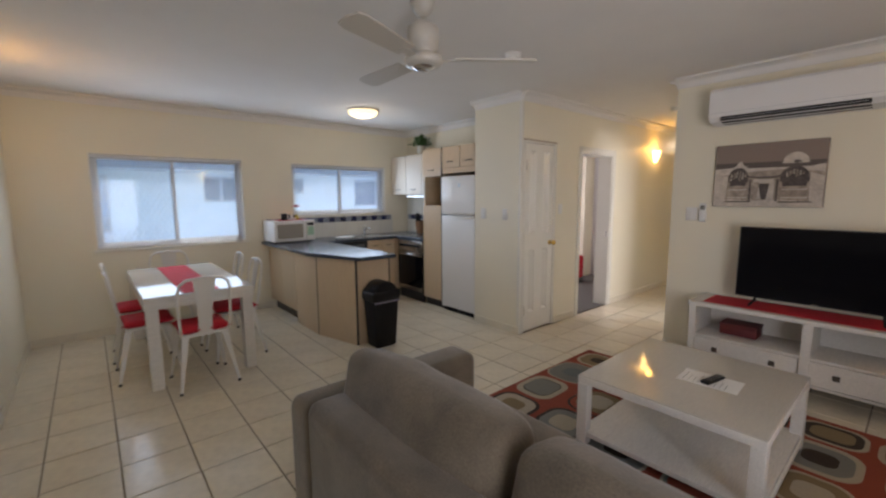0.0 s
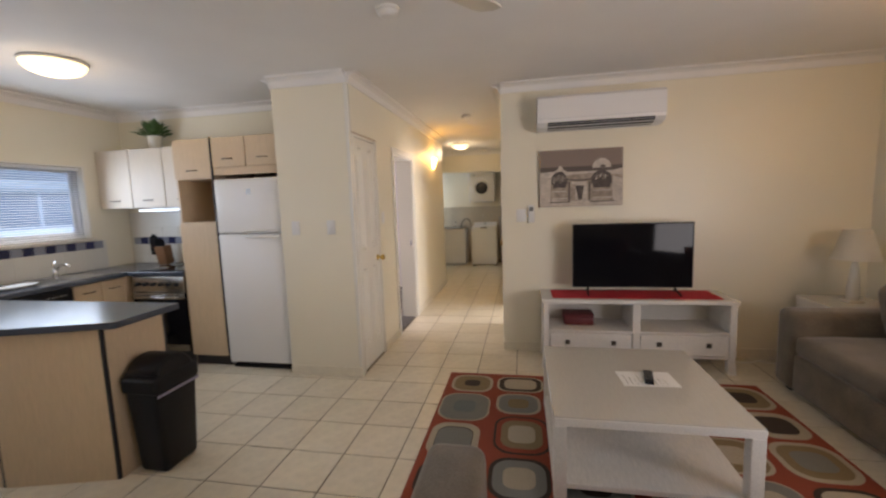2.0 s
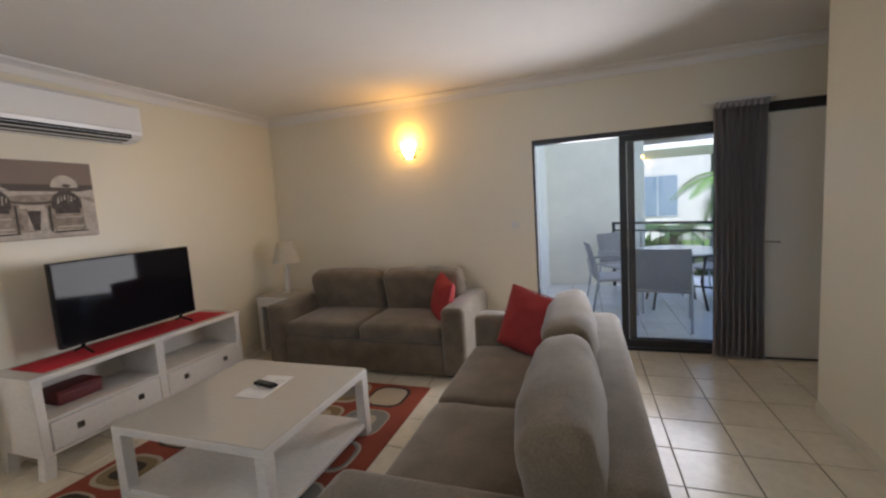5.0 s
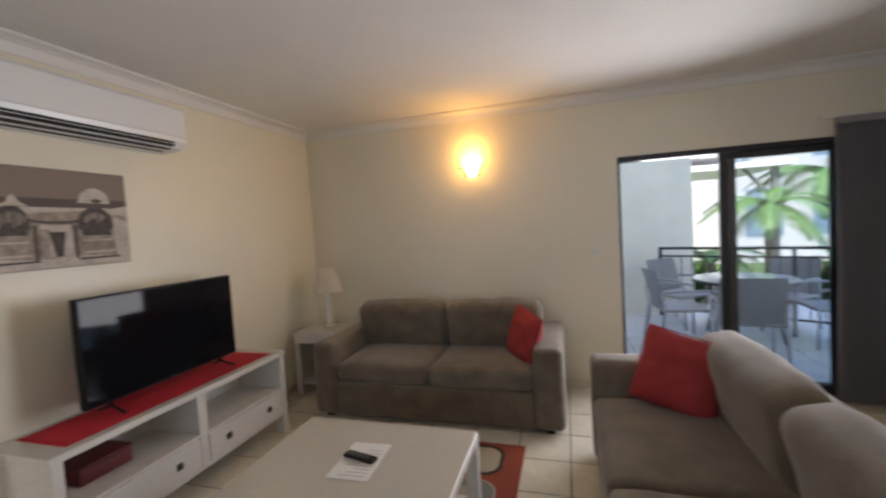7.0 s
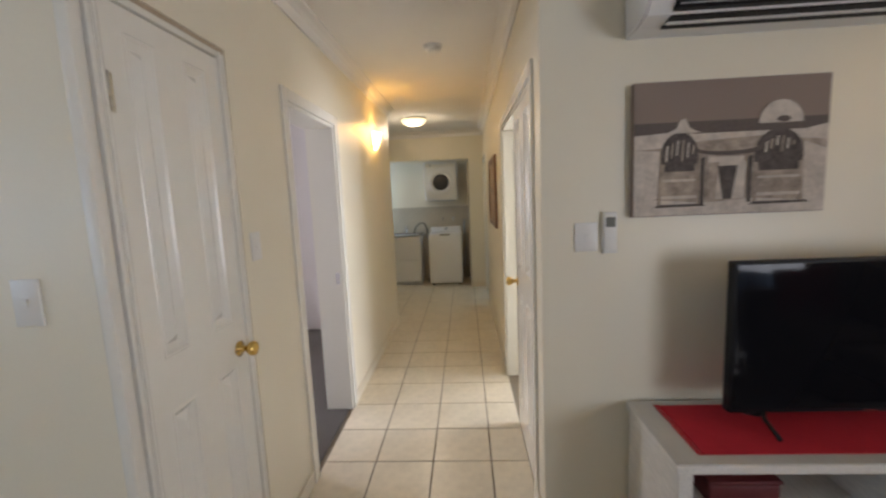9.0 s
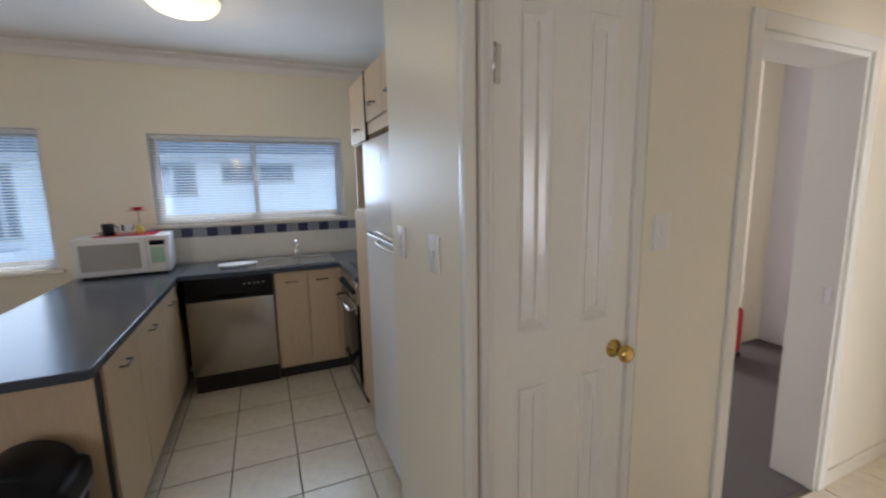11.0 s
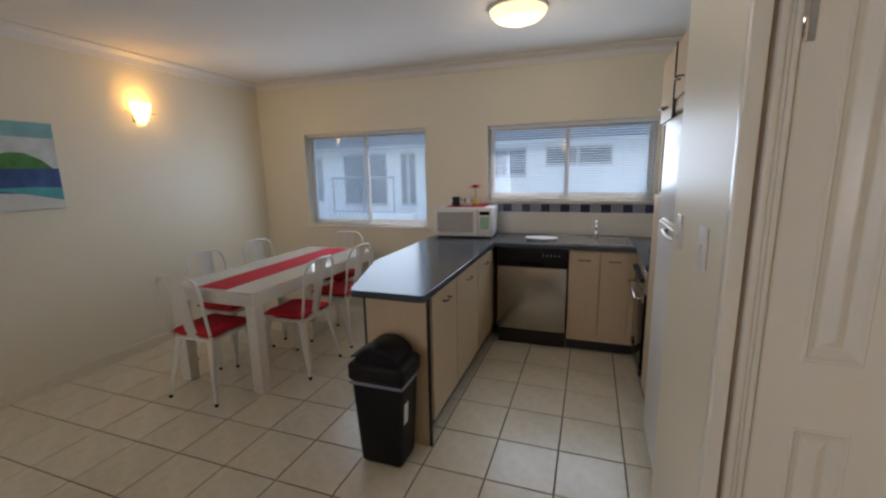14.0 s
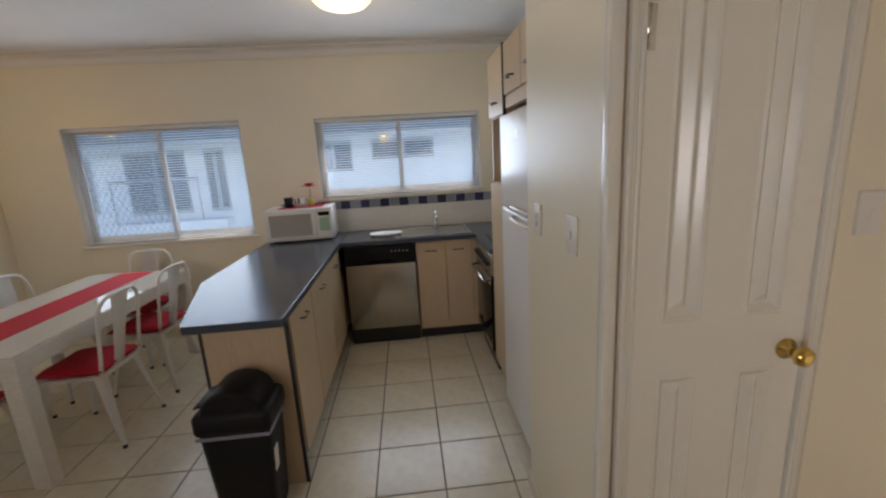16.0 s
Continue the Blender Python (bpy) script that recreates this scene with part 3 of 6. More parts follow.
# lamps
def sconce(label, x, y, z, rz, power):
    """A half-cone glass wall light on a wall that it faces away from along local +y."""
    ob = thing("wall_sconce", label, "wall light", x, y, z, rz, "wall sconces")
    bm = bmesh.new()
    n, prof = 14, [(0.028, -0.085), (0.050, -0.05), (0.070, 0.0), (0.082, 0.05), (0.088, 0.085)]
    rings = [[bm.verts.new((r * math.cos(math.pi * k / n), 0.012 + 0.9 * r * math.sin(math.pi * k / n), h)) for k in range(n + 1)] for r, h in prof]
    for a, b in zip(rings, rings[1:]):
        for k in range(n):
            bm.faces.new((a[k], a[k + 1], b[k + 1], b[k])).smooth = True
    bmesh.ops.solidify(bm, geom=bm.faces[:], thickness=0.004)
    part("shade", bm, M_GLOW, ob, "lit frosted glass shade").visible_shadow = False
    part("backplate", box(-0.07, 0, -0.075, 0.07, 0.012, 0.075, 0.004), M_BRASS, ob)
    for s in (-1, 1):
        part("finial", join(moved(cyl(0, 0, 0, 0.05, 0.0035, n=8), pose(s * 0.075, 0.014, 0.01, 0, 90 * s, 0)), moved(lathe([(0.003, 0), (0.008, 0.004), (0.008, 0.010), (0.003, 0.014)], 10), pose(s * 0.12, 0.014, 0.01, 0, 90 * s, 0))), M_BRASS, ob)
    a = radians(rz)
    point_lamp("sconce_bulb", (x - 0.12 * math.sin(a), y + 0.12 * math.cos(a), z + 0.13), power, WARM, 0.04)
    return ob


sconce("lit frosted glass sconce on the sofa wall", 2.50, YS, 2.05, 0, 1.35)
sconce("lit frosted glass sconce on the dining wall", XW, 4.45, 2.09, -90, 0.75)
sconce("lit frosted glass sconce on the corridor wall", 6.66, YC1, 2.10, 180, 1.0)


def oyster(label, x, y, r, power):
    ob = thing("ceiling_light", label, "ceiling light", x, y, ZC, 0, "ceiling lights")
    part("diffuser", lathe([(r * 0.15, -0.095), (r * 0.5, -0.088), (r * 0.8, -0.068), (r * 0.95, -0.042), (r, -0.018)], 36), M_GLOWO, ob, "lit opal glass bowl")
    part("base", lathe([(r * 1.04, -0.018), (r * 1.06, -0.010), (r * 1.04, 0.0)], 36), M_PLASTIC, ob)
    point_lamp("ceiling_bulb", (x, y, ZC - 0.16), power, (1.0, 0.84, 0.58), 0.12)
    return ob


oyster("lit round opal ceiling light in the kitchen", 2.68, 4.70, 0.185, 1.2)
oyster("lit round opal ceiling light in the hall", 8.2, 2.62, 0.16, 2.7)
for x, y in ((2.53, 2.19), (5.56, 2.16)):
    ob = thing("smoke_alarm", "round white plastic smoke alarm on ceiling", "smoke alarm", x, y, ZC, 0, "smoke alarms")
    part("body", lathe([(0.030, -0.045), (0.045, -0.042), (0.058, -0.026), (0.060, -0.012)], 28), M_PLASTIC, ob)
    part("base", lathe([(0.066, -0.012), (0.068, -0.006), (0.068, 0)], 28), M_PLASTIC, ob)


M_FAN = mat("cream_fan_enamel", (0.58, 0.55, 0.49), 0.3, grain=0.02, scale=60)


def fan():
    ob = thing("ceiling_fan", "white ceiling fan with three blades, hanging from ceiling", "ceiling fan", 1.49, 1.96, ZC, 0)
    part("canopy", lathe([(0.020, -0.075), (0.045, -0.060), (0.065, -0.02), (0.068, 0)], 24), M_FAN, ob)
    part("rod", cyl(0, 0, -0.25, -0.07, 0.013, n=14), M_FAN, ob)
    part("motor", lathe([(0.055, -0.345), (0.095, -0.338), (0.110, -0.318), (0.106, -0.292), (0.070, -0.275), (0.045, -0.262), (0.086, -0.250), (0.090, -0.140), (0.060, -0.118), (0.028, -0.100)], 36), M_FAN, ob)
    part("cap", lathe([(0.010, -0.362), (0.040, -0.358), (0.062, -0.346), (0.068, -0.335)], 28), M_CHROME, ob)
    for a in (201, 323, 90):
        bm = prism([(0.17, -0.055), (0.58, -0.070), (0.625, -0.058), (0.64, 0.0), (0.625, 0.058), (0.58, 0.070), (0.17, 0.055)], -0.004, 0.004, 0.0015)
        b = part("blade", bm, M_FAN, ob, "", pose(0, 0, -0.300, 0, 0, a) @ pose(0, 0, 0, 11, 0, 0))
        part("bracket", box(0.075, -0.022, -0.010, 0.22, 0.022, -0.004, 0.002, 1), M_FAN, b)
    return ob


fan()


# soft seating
def sofa(label, x, y, rz, w, d, n, seed, ah=0.62):
    """A sofa about (x, y) that faces local +y: w wide, d deep, n seats."""
    ob = thing("sofa", label, "sofa", x, y, 0, rz)
    arm, bk = 0.21, 0.19
    part("base", box(-w / 2 + arm - 0.01, -d / 2 + 0.02, 0.03, w / 2 - arm + 0.01, d / 2 - 0.015, 0.31, 0.025, 3), M_SOFA, ob)
    for s in (-1, 1):
        c = s * (w / 2 - arm / 2)
        part("arm", box(c - arm / 2, -d / 2, 0.03, c + arm / 2, d / 2, ah, 0.05, 4), M_SOFA, ob)
        for e in (-1, 1):
            part("foot", box(c - 0.03, e * (d / 2 - 0.08) - 0.03, 0, c + 0.03, e * (d / 2 - 0.08) + 0.03, 0.035, 0.003, 1), M_BLACKPL, ob)
    part("back", box(-w / 2 + arm - 0.02, -d / 2, 0.03, w / 2 - arm + 0.02, -d / 2 + bk, 0.70, 0.05, 4), M_SOFA, ob)
    sw = (w - 2 * arm) / n
    for k in range(n):
        cx = -w / 2 + arm + sw * (k + 0.5)
        y0, y1 = -d / 2 + bk, d / 2 - 0.005
        bm = box(cx - sw / 2 + 0.004, y0, 0.305, cx + sw / 2 - 0.004, y1, 0.455, 0.045, 4)
        bmesh.ops.subdivide_edges(bm, edges=[e for e in bm.edges if e.calc_length() > 0.2], cuts=7, use_grid_fill=True)
        for v in bm.verts:
            u, q = (v.co.x - cx) / (sw / 2), (v.co.y - (y0 + y1) / 2) / ((y1 - y0) / 2)
            if v.co.z > 0.38:
                v.co.z += 0.022 * max(0, 1 - u ** 4) * max(0, 1 - q ** 4) + 0.006 * noise.noise(Vector((v.co.x * 7 + seed, v.co.y * 7, 0)))
        for f in bm.faces:
            f.smooth = True
        part("seat_cushion", bm, M_SOFA, ob)
        c = box(-sw / 2 - 0.018, -0.212, -0.105, sw / 2 + 0.018, 0.212, 0.105, 0.068, 5)
        bmesh.ops.subdivide_edges(c, edges=[e for e in c.edges if e.calc_length() > 0.15], cuts=9, use_grid_fill=True)
        for v in c.verts:
            u, q = v.co.x / (sw / 2), v.co.y / 0.205
            k1 = max(0, 1 - u ** 4) * max(0, 1 - q ** 4)
            n1 = noise.noise(Vector((v.co.x * 5 + seed + 3 * k, v.co.y * 5, v.co.z * 3)))
            v.co.z += (0.030 * k1 + 0.012 * n1) * (1 if v.co.z > 0 else -1) + 0.006 * noise.noise(Vector((v.co.x * 14, v.co.y * 14 + seed, k)))
            v.co.y += 0.018 * max(0, 1 - u ** 4) * (1 if q > 0.6 else 0) + 0.012 * n1
        for f in c.faces:
            f.smooth = True
        part("back_cushion", c, M_SOFA, ob, "", pose(cx * 1.075, -d / 2 + bk + 0.080, 0.640, 77, 0, 0))
    return ob


sofa("taupe suede two-seat sofa against the wall", 2.735, -0.905, 0, 2.00, 0.91, 2, 3)
sofa("taupe suede three-seat sofa facing the television", 1.08, 0.735, -90, 2.15, 0.98, 2, 11, 0.66)


def throw_cushion(label, x, y, z, rx, ry, rz, s=0.42):
    ob = thing("throw_cushion", label, "cushion", 0, 0, 0, 0, "red throw cushions")
    ob.matrix_basis = pose(x, y, z, rx, ry, rz)
    part("cover", puff(s, s, 0.15, 18, 18, 0.6, 0.01, x), M_REDCUSH, ob)
    part("piping", tube([(s / 2 * (1 if c in (0, 1, 4) else -1) * 0.985, s / 2 * (1 if c in (1, 2) else -1) * 0.985, 0) for c in range(5)], 0.004, 6), M_REDCUSH, ob)
    return ob


throw_cushion("red square cushion leaning on the sofa arm", 2.03, -0.80, 0.625, 76, 8, 122, 0.40)
throw_cushion("red square cushion at the sofa end", 1.13, 0.02, 0.66, 78, 14, 158, 0.42)


# coffee table
def coffee_table():
    ob = thing("coffee_table", "low square whitewashed coffee table with glass top", "coffee table", 2.655, 0.868, 0.014)
    w, d, h, l = 0.99, 0.925, 0.436, 0.062
    for sx in (-1, 1):
        for sy in (-1, 1):
            part("leg", box(sx * (w / 2) - (l if sx > 0 else 0), sy * (d / 2) - (l if sy > 0 else 0), 0, sx * (w / 2) + (0 if sx > 0 else l), sy * (d / 2) + (0 if sy > 0 else l), h - 0.05, 0.003, 1), M_WHITEWOOD, ob)
    part("tabletop", box(-w / 2, -d / 2, h - 0.05, w / 2, d / 2, h - 0.008, 0.003, 1), M_WHITEWOOD, ob)
    part("glass", box(-w / 2 + 0.002, -d / 2 + 0.002, h - 0.0075, w / 2 - 0.002, d / 2 - 0.002, h - 0.001, 0.002, 1), M_COFFEEGLASS, ob, "clear glass sheet")
    part("shelf", box(-w / 2 + 0.01, -d / 2 + 0.01, 0.055, w / 2 - 0.01, d / 2 - 0.01, 0.085, 0.003, 1), M_WHITEWOOD, ob)
    for s in (-1, 1):
        part("rail", box(-w / 2 + l, s * d / 2 - (0.03 if s > 0 else 0), 0.03, w / 2 - l, s * d / 2 + (0 if s > 0 else 0.03), 0.054, 0.002, 1), M_WHITEWOOD, ob)
    return ob


M_COFFEEGLASS = mat("smoky_table_glass", (0.54, 0.51, 0.45), 0.05, grain=0.03, scale=8, aniso=(2, 12, 12))
M_TABLEGLASS = mat("table_glass", (0.60, 0.58, 0.53), 0.06, grain=0.03, scale=8, aniso=(2, 12, 12))
coffee_table()
ob = thing("paper_sheet", "white printed paper sheet on the coffee table", "paper", 2.645, 0.776, 0.451, 3)
part("sheet", box(-0.10, -0.15, 0, 0.10, 0.15, 0.0012), M_PAPER, ob)
for k in range(9):
    part("text_line", box(-0.08, 0.12 - k * 0.026, 0.0012, 0.05 - 0.025 * (k % 3), 0.1225 - k * 0.026, 0.0015), M_RUG_GREY, ob)
ob = thing("remote_control", "black television remote on paper sheet", "remote control", 2.65, 0.765, 0.4525, 78)
part("body", box(-0.024, -0.085, 0, 0.024, 0.085, 0.018, 0.006, 3), M_BLACKPL, ob)
for i in range(3):
    for j in range(7):
        part("button", cyl(-0.013 + i * 0.013, -0.06 + j * 0.018, 0.017, 0.0195, 0.004, n=8), M_RUG_GREY, ob)


# television wall
def console():
    ob = thing("tv_console", "whitewashed timber television console with drawers and niches", "tv console", XE - 0.225, 0.533, 0)
    w, d = 1.53, 0.42          # along y, along x
    x0, x1 = -d / 2, d / 2
    part("top", box(x0 - 0.012, -w / 2 - 0.012, 0.592, x1, w / 2 + 0.012, 0.622, 0.003, 1), M_WHITEWOOD, ob)
    part("glass", box(x0 - 0.010, -w / 2 - 0.010, 0.6225, x1 - 0.002, w / 2 + 0.010, 0.628, 0.0015, 1), M_TABLEGLASS, ob, "glass sheet on top")
    for s in (-1, 1):
        part("side", box(x0, s * w / 2 - (0.05 if s > 0 else 0), 0.13, x1, s * w / 2 + (0 if s > 0 else 0.05), 0.592, 0.003, 1), M_WHITEWOOD, ob)
        for e in (x0, x1 - 0.06):
            bm = box(e, s * w / 2 - (0.06 if s > 0 else 0), 0, e + 0.06, s * w / 2 + (0 if s > 0 else 0.06), 0.13)
            for v in bm.verts:
                if v.co.z < 0.05:
                    v.co.y += 0.012 * s
            part("leg", bm, M_WHITEWOOD, ob)
    part("divider", box(x0 + 0.004, -0.034, 0.150, x1 - 0.02, 0.025, 0.592, 0.002, 1), M_WHITEWOOD, ob)
    part("shelf", box(x0 + 0.002, -w / 2 + 0.05, 0.335, x1 - 0.02, w / 2 - 0.05, 0.352, 0.002, 1), M_WHITEWOOD, ob)
    part("back_panel", box(x1 - 0.018, -w / 2 + 0.05, 0.13, x1 - 0.004, w / 2 - 0.05, 0.592), M_WHITEWOOD, ob)
    part("bottom", box(x0 + 0.01, -w / 2 + 0.05, 0.13, x1 - 0.02, w / 2 - 0.05, 0.15), M_WHITEWOOD, ob)
    for s in (-1, 1):
        c = s * (w / 4 - 0.012)
        dr = part("drawer", box(x0 - 0.004, c - w / 4 + 0.045, 0.158, x0 + 0.018, c + w / 4 - 0.045, 0.330, 0.003, 1), M_WHITEWOOD, ob)
        for e in (-1, 1):
            k = c + e * 0.19
            part("pull", join(box(x0 - 0.010, k - 0.020, 0.228, x0 - 0.004, k + 0.020, 0.268, 0.002, 1), moved(tube([(0, -0.012, 0.01), (-0.010, -0.012, -0.006), (-0.010, 0.012, -0.006), (0, 0.012, 0.01)], 0.003, 6), pose(x0 - 0.009, k, 0.246))), M_PEWTER, dr, "dark pewter square pull")
    return ob


M_PEWTER = mat("dark_pewter", (0.12, 0.10, 0.08), 0.35, metal=0.9, grain=0.2, scale=60)
console()
XC = XE - 0.225
ob = thing("table_runner", "red cloth runner on the television console", "table runner", XC - 0.005, 0.533, 0.629)
bm = box(-0.165, -0.66, 0, 0.165, 0.66, 0.003)
part("cloth", bm, M_RED, ob)
for s in (-1, 1):
    part("fringe", join(*[box(-0.165 + k * 0.011, s * 0.66 - (0 if s > 0 else 0.022), 0.0, -0.159 + k * 0.011, s * 0.66 + (0.022 if s > 0 else 0), 0.002) for k in range(31)]), M_RED, ob)
ob = thing("television", "black flat-screen television standing on red runner", "television", XE - 0.235, 0.533, 0.640)
part("housing", box(-0.012, -0.495, 0.055, 0.030, 0.495, 0.622, 0.004, 2), M_BLACKPL, ob)
part("screen", box(-0.0145, -0.484, 0.070, -0.0115, 0.484, 0.612), M_SCREEN, ob, "glossy dark screen")
part("rear_housing", box(0.030, -0.30, 0.10, 0.065, 0.30, 0.42, 0.012, 2), M_BLACKPL, ob)
for s in (-1, 1):
    part("foot", join(tube([(0.005, s * 0.36, 0.062), (-0.01, s * 0.365, 0.03), (-0.105, s * 0.375, 0.006)], 0.008, 8), tube([(0.005, s * 0.36, 0.062), (0.02, s * 0.365, 0.03), (0.085, s * 0.375, 0.006)], 0.008, 8)), M_BLACKPL, ob)
part("badge", box(-0.0150, -0.02, 0.060, -0.0118, 0.02, 0.066), M_CHROME, ob)
M_DARKRED = mat("dark_red_board", (0.13, 0.018, 0.02), 0.6, grain=0.1, scale=40)
ob = thing("storage_box", "dark red box in the console niche", "box", XC + 0.04, 0.98, 0.353)
part("body", box(-0.10, -0.13, 0, 0.10, 0.13, 0.08, 0.012, 2), M_DARKRED, ob)
part("lid", box(-0.104, -0.134, 0.08, 0.104, 0.134, 0.096, 0.006, 2), M_DARKRED, ob)


def aircon():
    ob = thing("air_conditioner", "white split-system air conditioner high on wall", "air conditioner", XE, 0.80, 2.112)
    w, d, h = 1.06, 0.225, 0.285
    out = [(0, 0.0), (-0.10, 0.0), (-0.185, 0.014), (-d + 0.006, 0.050), (-d, 0.075), (-d, h - 0.03), (-d + 0.02, h - 0.006), (-d + 0.05, h), (0, h)]
    bm = bmesh.new()
    a = [bm.verts.new((x, -w / 2, z)) for x, z in out]
    b = [bm.verts.new((x, w / 2, z)) for x, z in out]
    k = len(out)
    for i in range(k):
        bm.faces.new((a[i], a[(i + 1) % k], b[(i + 1) % k], b[i]))
    bm.faces.new(a[::-1])
    bm.faces.new(b)
    bmesh.ops.recalc_face_normals(bm, faces=bm.faces)
    bmesh.ops.bevel(bm, geom=[e for e in bm.edges if abs(e.verts[0].co.y - e.verts[1].co.y) < 0.01 and e.calc_length() > 0.0], offset=0.008, segments=2, affect="EDGES")
    part("casing", bm, M_WHITE, ob)
    part("outlet", box(-d + 0.001, -0.44, 0.020, -d + 0.06, 0.44, 0.050, 0.004, 1), M_BLACKPL, ob, "dark air outlet slot")
    for z in (0.031,):
        part("louvre", box(-d - 0.002, -0.43, z, -d + 0.02, 0.43, z + 0.0035), M_ALU, ob)
    part("underside_vent", moved(box(-0.040, -0.44, -0.004, 0.040, 0.44, 0.001), pose(-0.142, 0, 0.0055, 0, 9.4, 0)), M_BLACKPL, ob, "dark underside vent")
    part("louvre", moved(box(-0.008, -0.44, -0.007, 0.008, 0.44, -0.004), pose(-0.142, 0, 0.0055, 0, 9.4, 0)), M_WHITE, ob)
    part("front_seam", box(-d - 0.0015, -w / 2 + 0.01, 0.080, -d + 0.002, w / 2 - 0.01, 0.0825), M_ALU, ob)
    return ob


aircon()


def flat(points, x, thick=0.0012):
    """A flat shape on a canvas that faces -x: points are (across, up), x its base."""
    bm = prism([(p[0], p[1]) for p in points], 0, thick)
    return moved(bm, Matrix(((0, 0, -1, x), (-1, 0, 0, 0), (0, 1, 0, 0), (0, 0, 0, 1))))


M_PR_DARK = mat("print_dark", (0.095, 0.080, 0.074), 0.8, grain=0.2, scale=120, spots=0.3, spot_scale=30)
M_PR_SEA = mat("print_sea", (0.13, 0.105, 0.095), 0.8, grain=0.1, scale=80)
M_PR_WHITE = mat("print_white", (0.56, 0.50, 0.44), 0.8, grain=0.10, scale=60, spots=0.18, spot_scale=16)
M_PR_SAND = mat("print_sand", (0.36, 0.30, 0.25), 0.8, grain=0.12, scale=70, spots=0.30, spot_scale=22)


def beach_print():
    ob = thing("canvas_print", "sepia beach chairs canvas print above the television", "canvas print", XE, 0.937, 1.42)
    w, h = 0.735, 0.52
    part("canvas", box(-0.034, -w / 2, 0, -0.002, w / 2, h, 0.003, 1), M_CANVAS_SKY, ob)
    X = -0.034

    def add(pts, m, k):
        part("print_shape", flat(pts, X - 0.0010 * k), m, ob)
    a = w / 2 - 0.004

    def oval(cx, cz, rx, rz, a0=0, a1=360, n=20):
        return [(cx + rx * math.cos(radians(a0 + (a1 - a0) * k / n)), cz + rz * math.sin(radians(a0 + (a1 - a0) * k / n))) for k in range(n + (a1 - a0 < 360))]

    def quad(x0, z0, x1, z1, lean=0.0):
        return [(x0, z0), (x1, z0), (x1 + lean, z1), (x0 + lean, z1)]
    add(quad(-a, 0.315, a, 0.365), M_PR_SEA, 0)
    add(quad(-a, 0.003, a, 0.315), M_PR_SAND, 0)
    add([(-a, 0.262), (-0.26, 0.268), (-0.10, 0.290), (0.12, 0.300), (0.27, 0.285), (a, 0.275), (a, 0.335), (0.28, 0.318), (0.1, 0.318), (-0.12, 0.318), (-0.25, 0.325), (-a, 0.318)], M_PR_WHITE, 1)
    add([(-a, 0.003), (a, 0.003), (a, 0.040), (0.1, 0.060), (-0.1, 0.048), (-a, 0.075)], M_PR_WHITE, 1)
    add([(-a, 0.06), (-0.27, 0.07), (-0.265, 0.255), (-a, 0.262)], M_PR_WHITE, 1.5)
    add([(0.275, 0.03), (a, 0.04), (a, 0.24), (0.28, 0.27)], M_PR_WHITE, 1.5)
    add(oval(-0.19, 0.235, 0.072, 0.090, -20, 200), M_PR_DARK, 2)
    add(quad(-0.245, 0.175, -0.132, 0.235), M_PR_DARK, 2.5)
    add(oval(0.185, 0.225, 0.092, 0.100, -15, 195), M_PR_DARK, 2)
    add(quad(0.110, 0.165, 0.262, 0.225), M_PR_DARK, 2.5)
    for c, z0, z1, n in ((-0.19, 0.215, 0.300, 6), (0.185, 0.235, 0.300, 6)):
        for k in range(n):
            x = c - 0.050 + 0.020 * k
            add(quad(x - 0.0035, z0 + 0.012 * (k % 3), x + 0.0035, z1 - 0.01 * abs(k - 2.5), 0.004), M_PR_SAND if k % 2 else M_PR_WHITE, 3)
    for c, w2 in ((-0.19, 0.075), (0.188, 0.088)):
        for z, m, d in ((0.135, M_PR_WHITE, 0.010), (0.105, M_PR_SAND, 0.012), (0.068, M_PR_WHITE, 0.012)):
            add(quad(c - w2, z, c + w2, z + d, 0.006), m, 3)
        for s in (-1, 1):
            add(quad(c + s * w2 - 0.006, 0.045, c + s * w2 + 0.006, 0.175, -0.004 * s), M_PR_SAND, 4)
        add([(c - w2 - 0.02, 0.034), (c - w2, 0.046), (c + w2 + 0.02, 0.046), (c + w2 + 0.03, 0.036)], M_PR_DARK, 2)
    add([(-0.245, 0.322), (-0.205, 0.340), (-0.190, 0.372), (-0.172, 0.376), (-0.155, 0.342), (-0.115, 0.322)], M_PR_WHITE, 5)
    add(oval(0.185, 0.345, 0.082, 0.085, 0, 180), M_PR_WHITE, 5)
    add(oval(0.195, 0.358, 0.026, 0.012), M_PR_SEA, 6)
    add(oval(0.0, 0.252, 0.125, 0.022), M_PR_SEA, 5)
    add(oval(-0.01, 0.262, 0.112, 0.016), M_PR_SAND, 6)
    add(quad(-0.080, 0.060, 0.055, 0.225), M_PR_WHITE, 3)
    add(quad(-0.090, 0.060, -0.050, 0.205, 0.012), M_PR_SAND, 4)
    add(quad(0.025, 0.060, 0.058, 0.205, 0.006), M_PR_WHITE, 4)
    add([(-0.045, 0.19), (0.03, 0.19), (0.012, 0.06), (-0.02, 0.06)], M_PR_DARK, 5)
    for x in (-0.102, 0.078):
        add(quad(x - 0.006, 0.045, x + 0.006, 0.225, 0.002), M_PR_DARK, 4)
    return ob


beach_print()


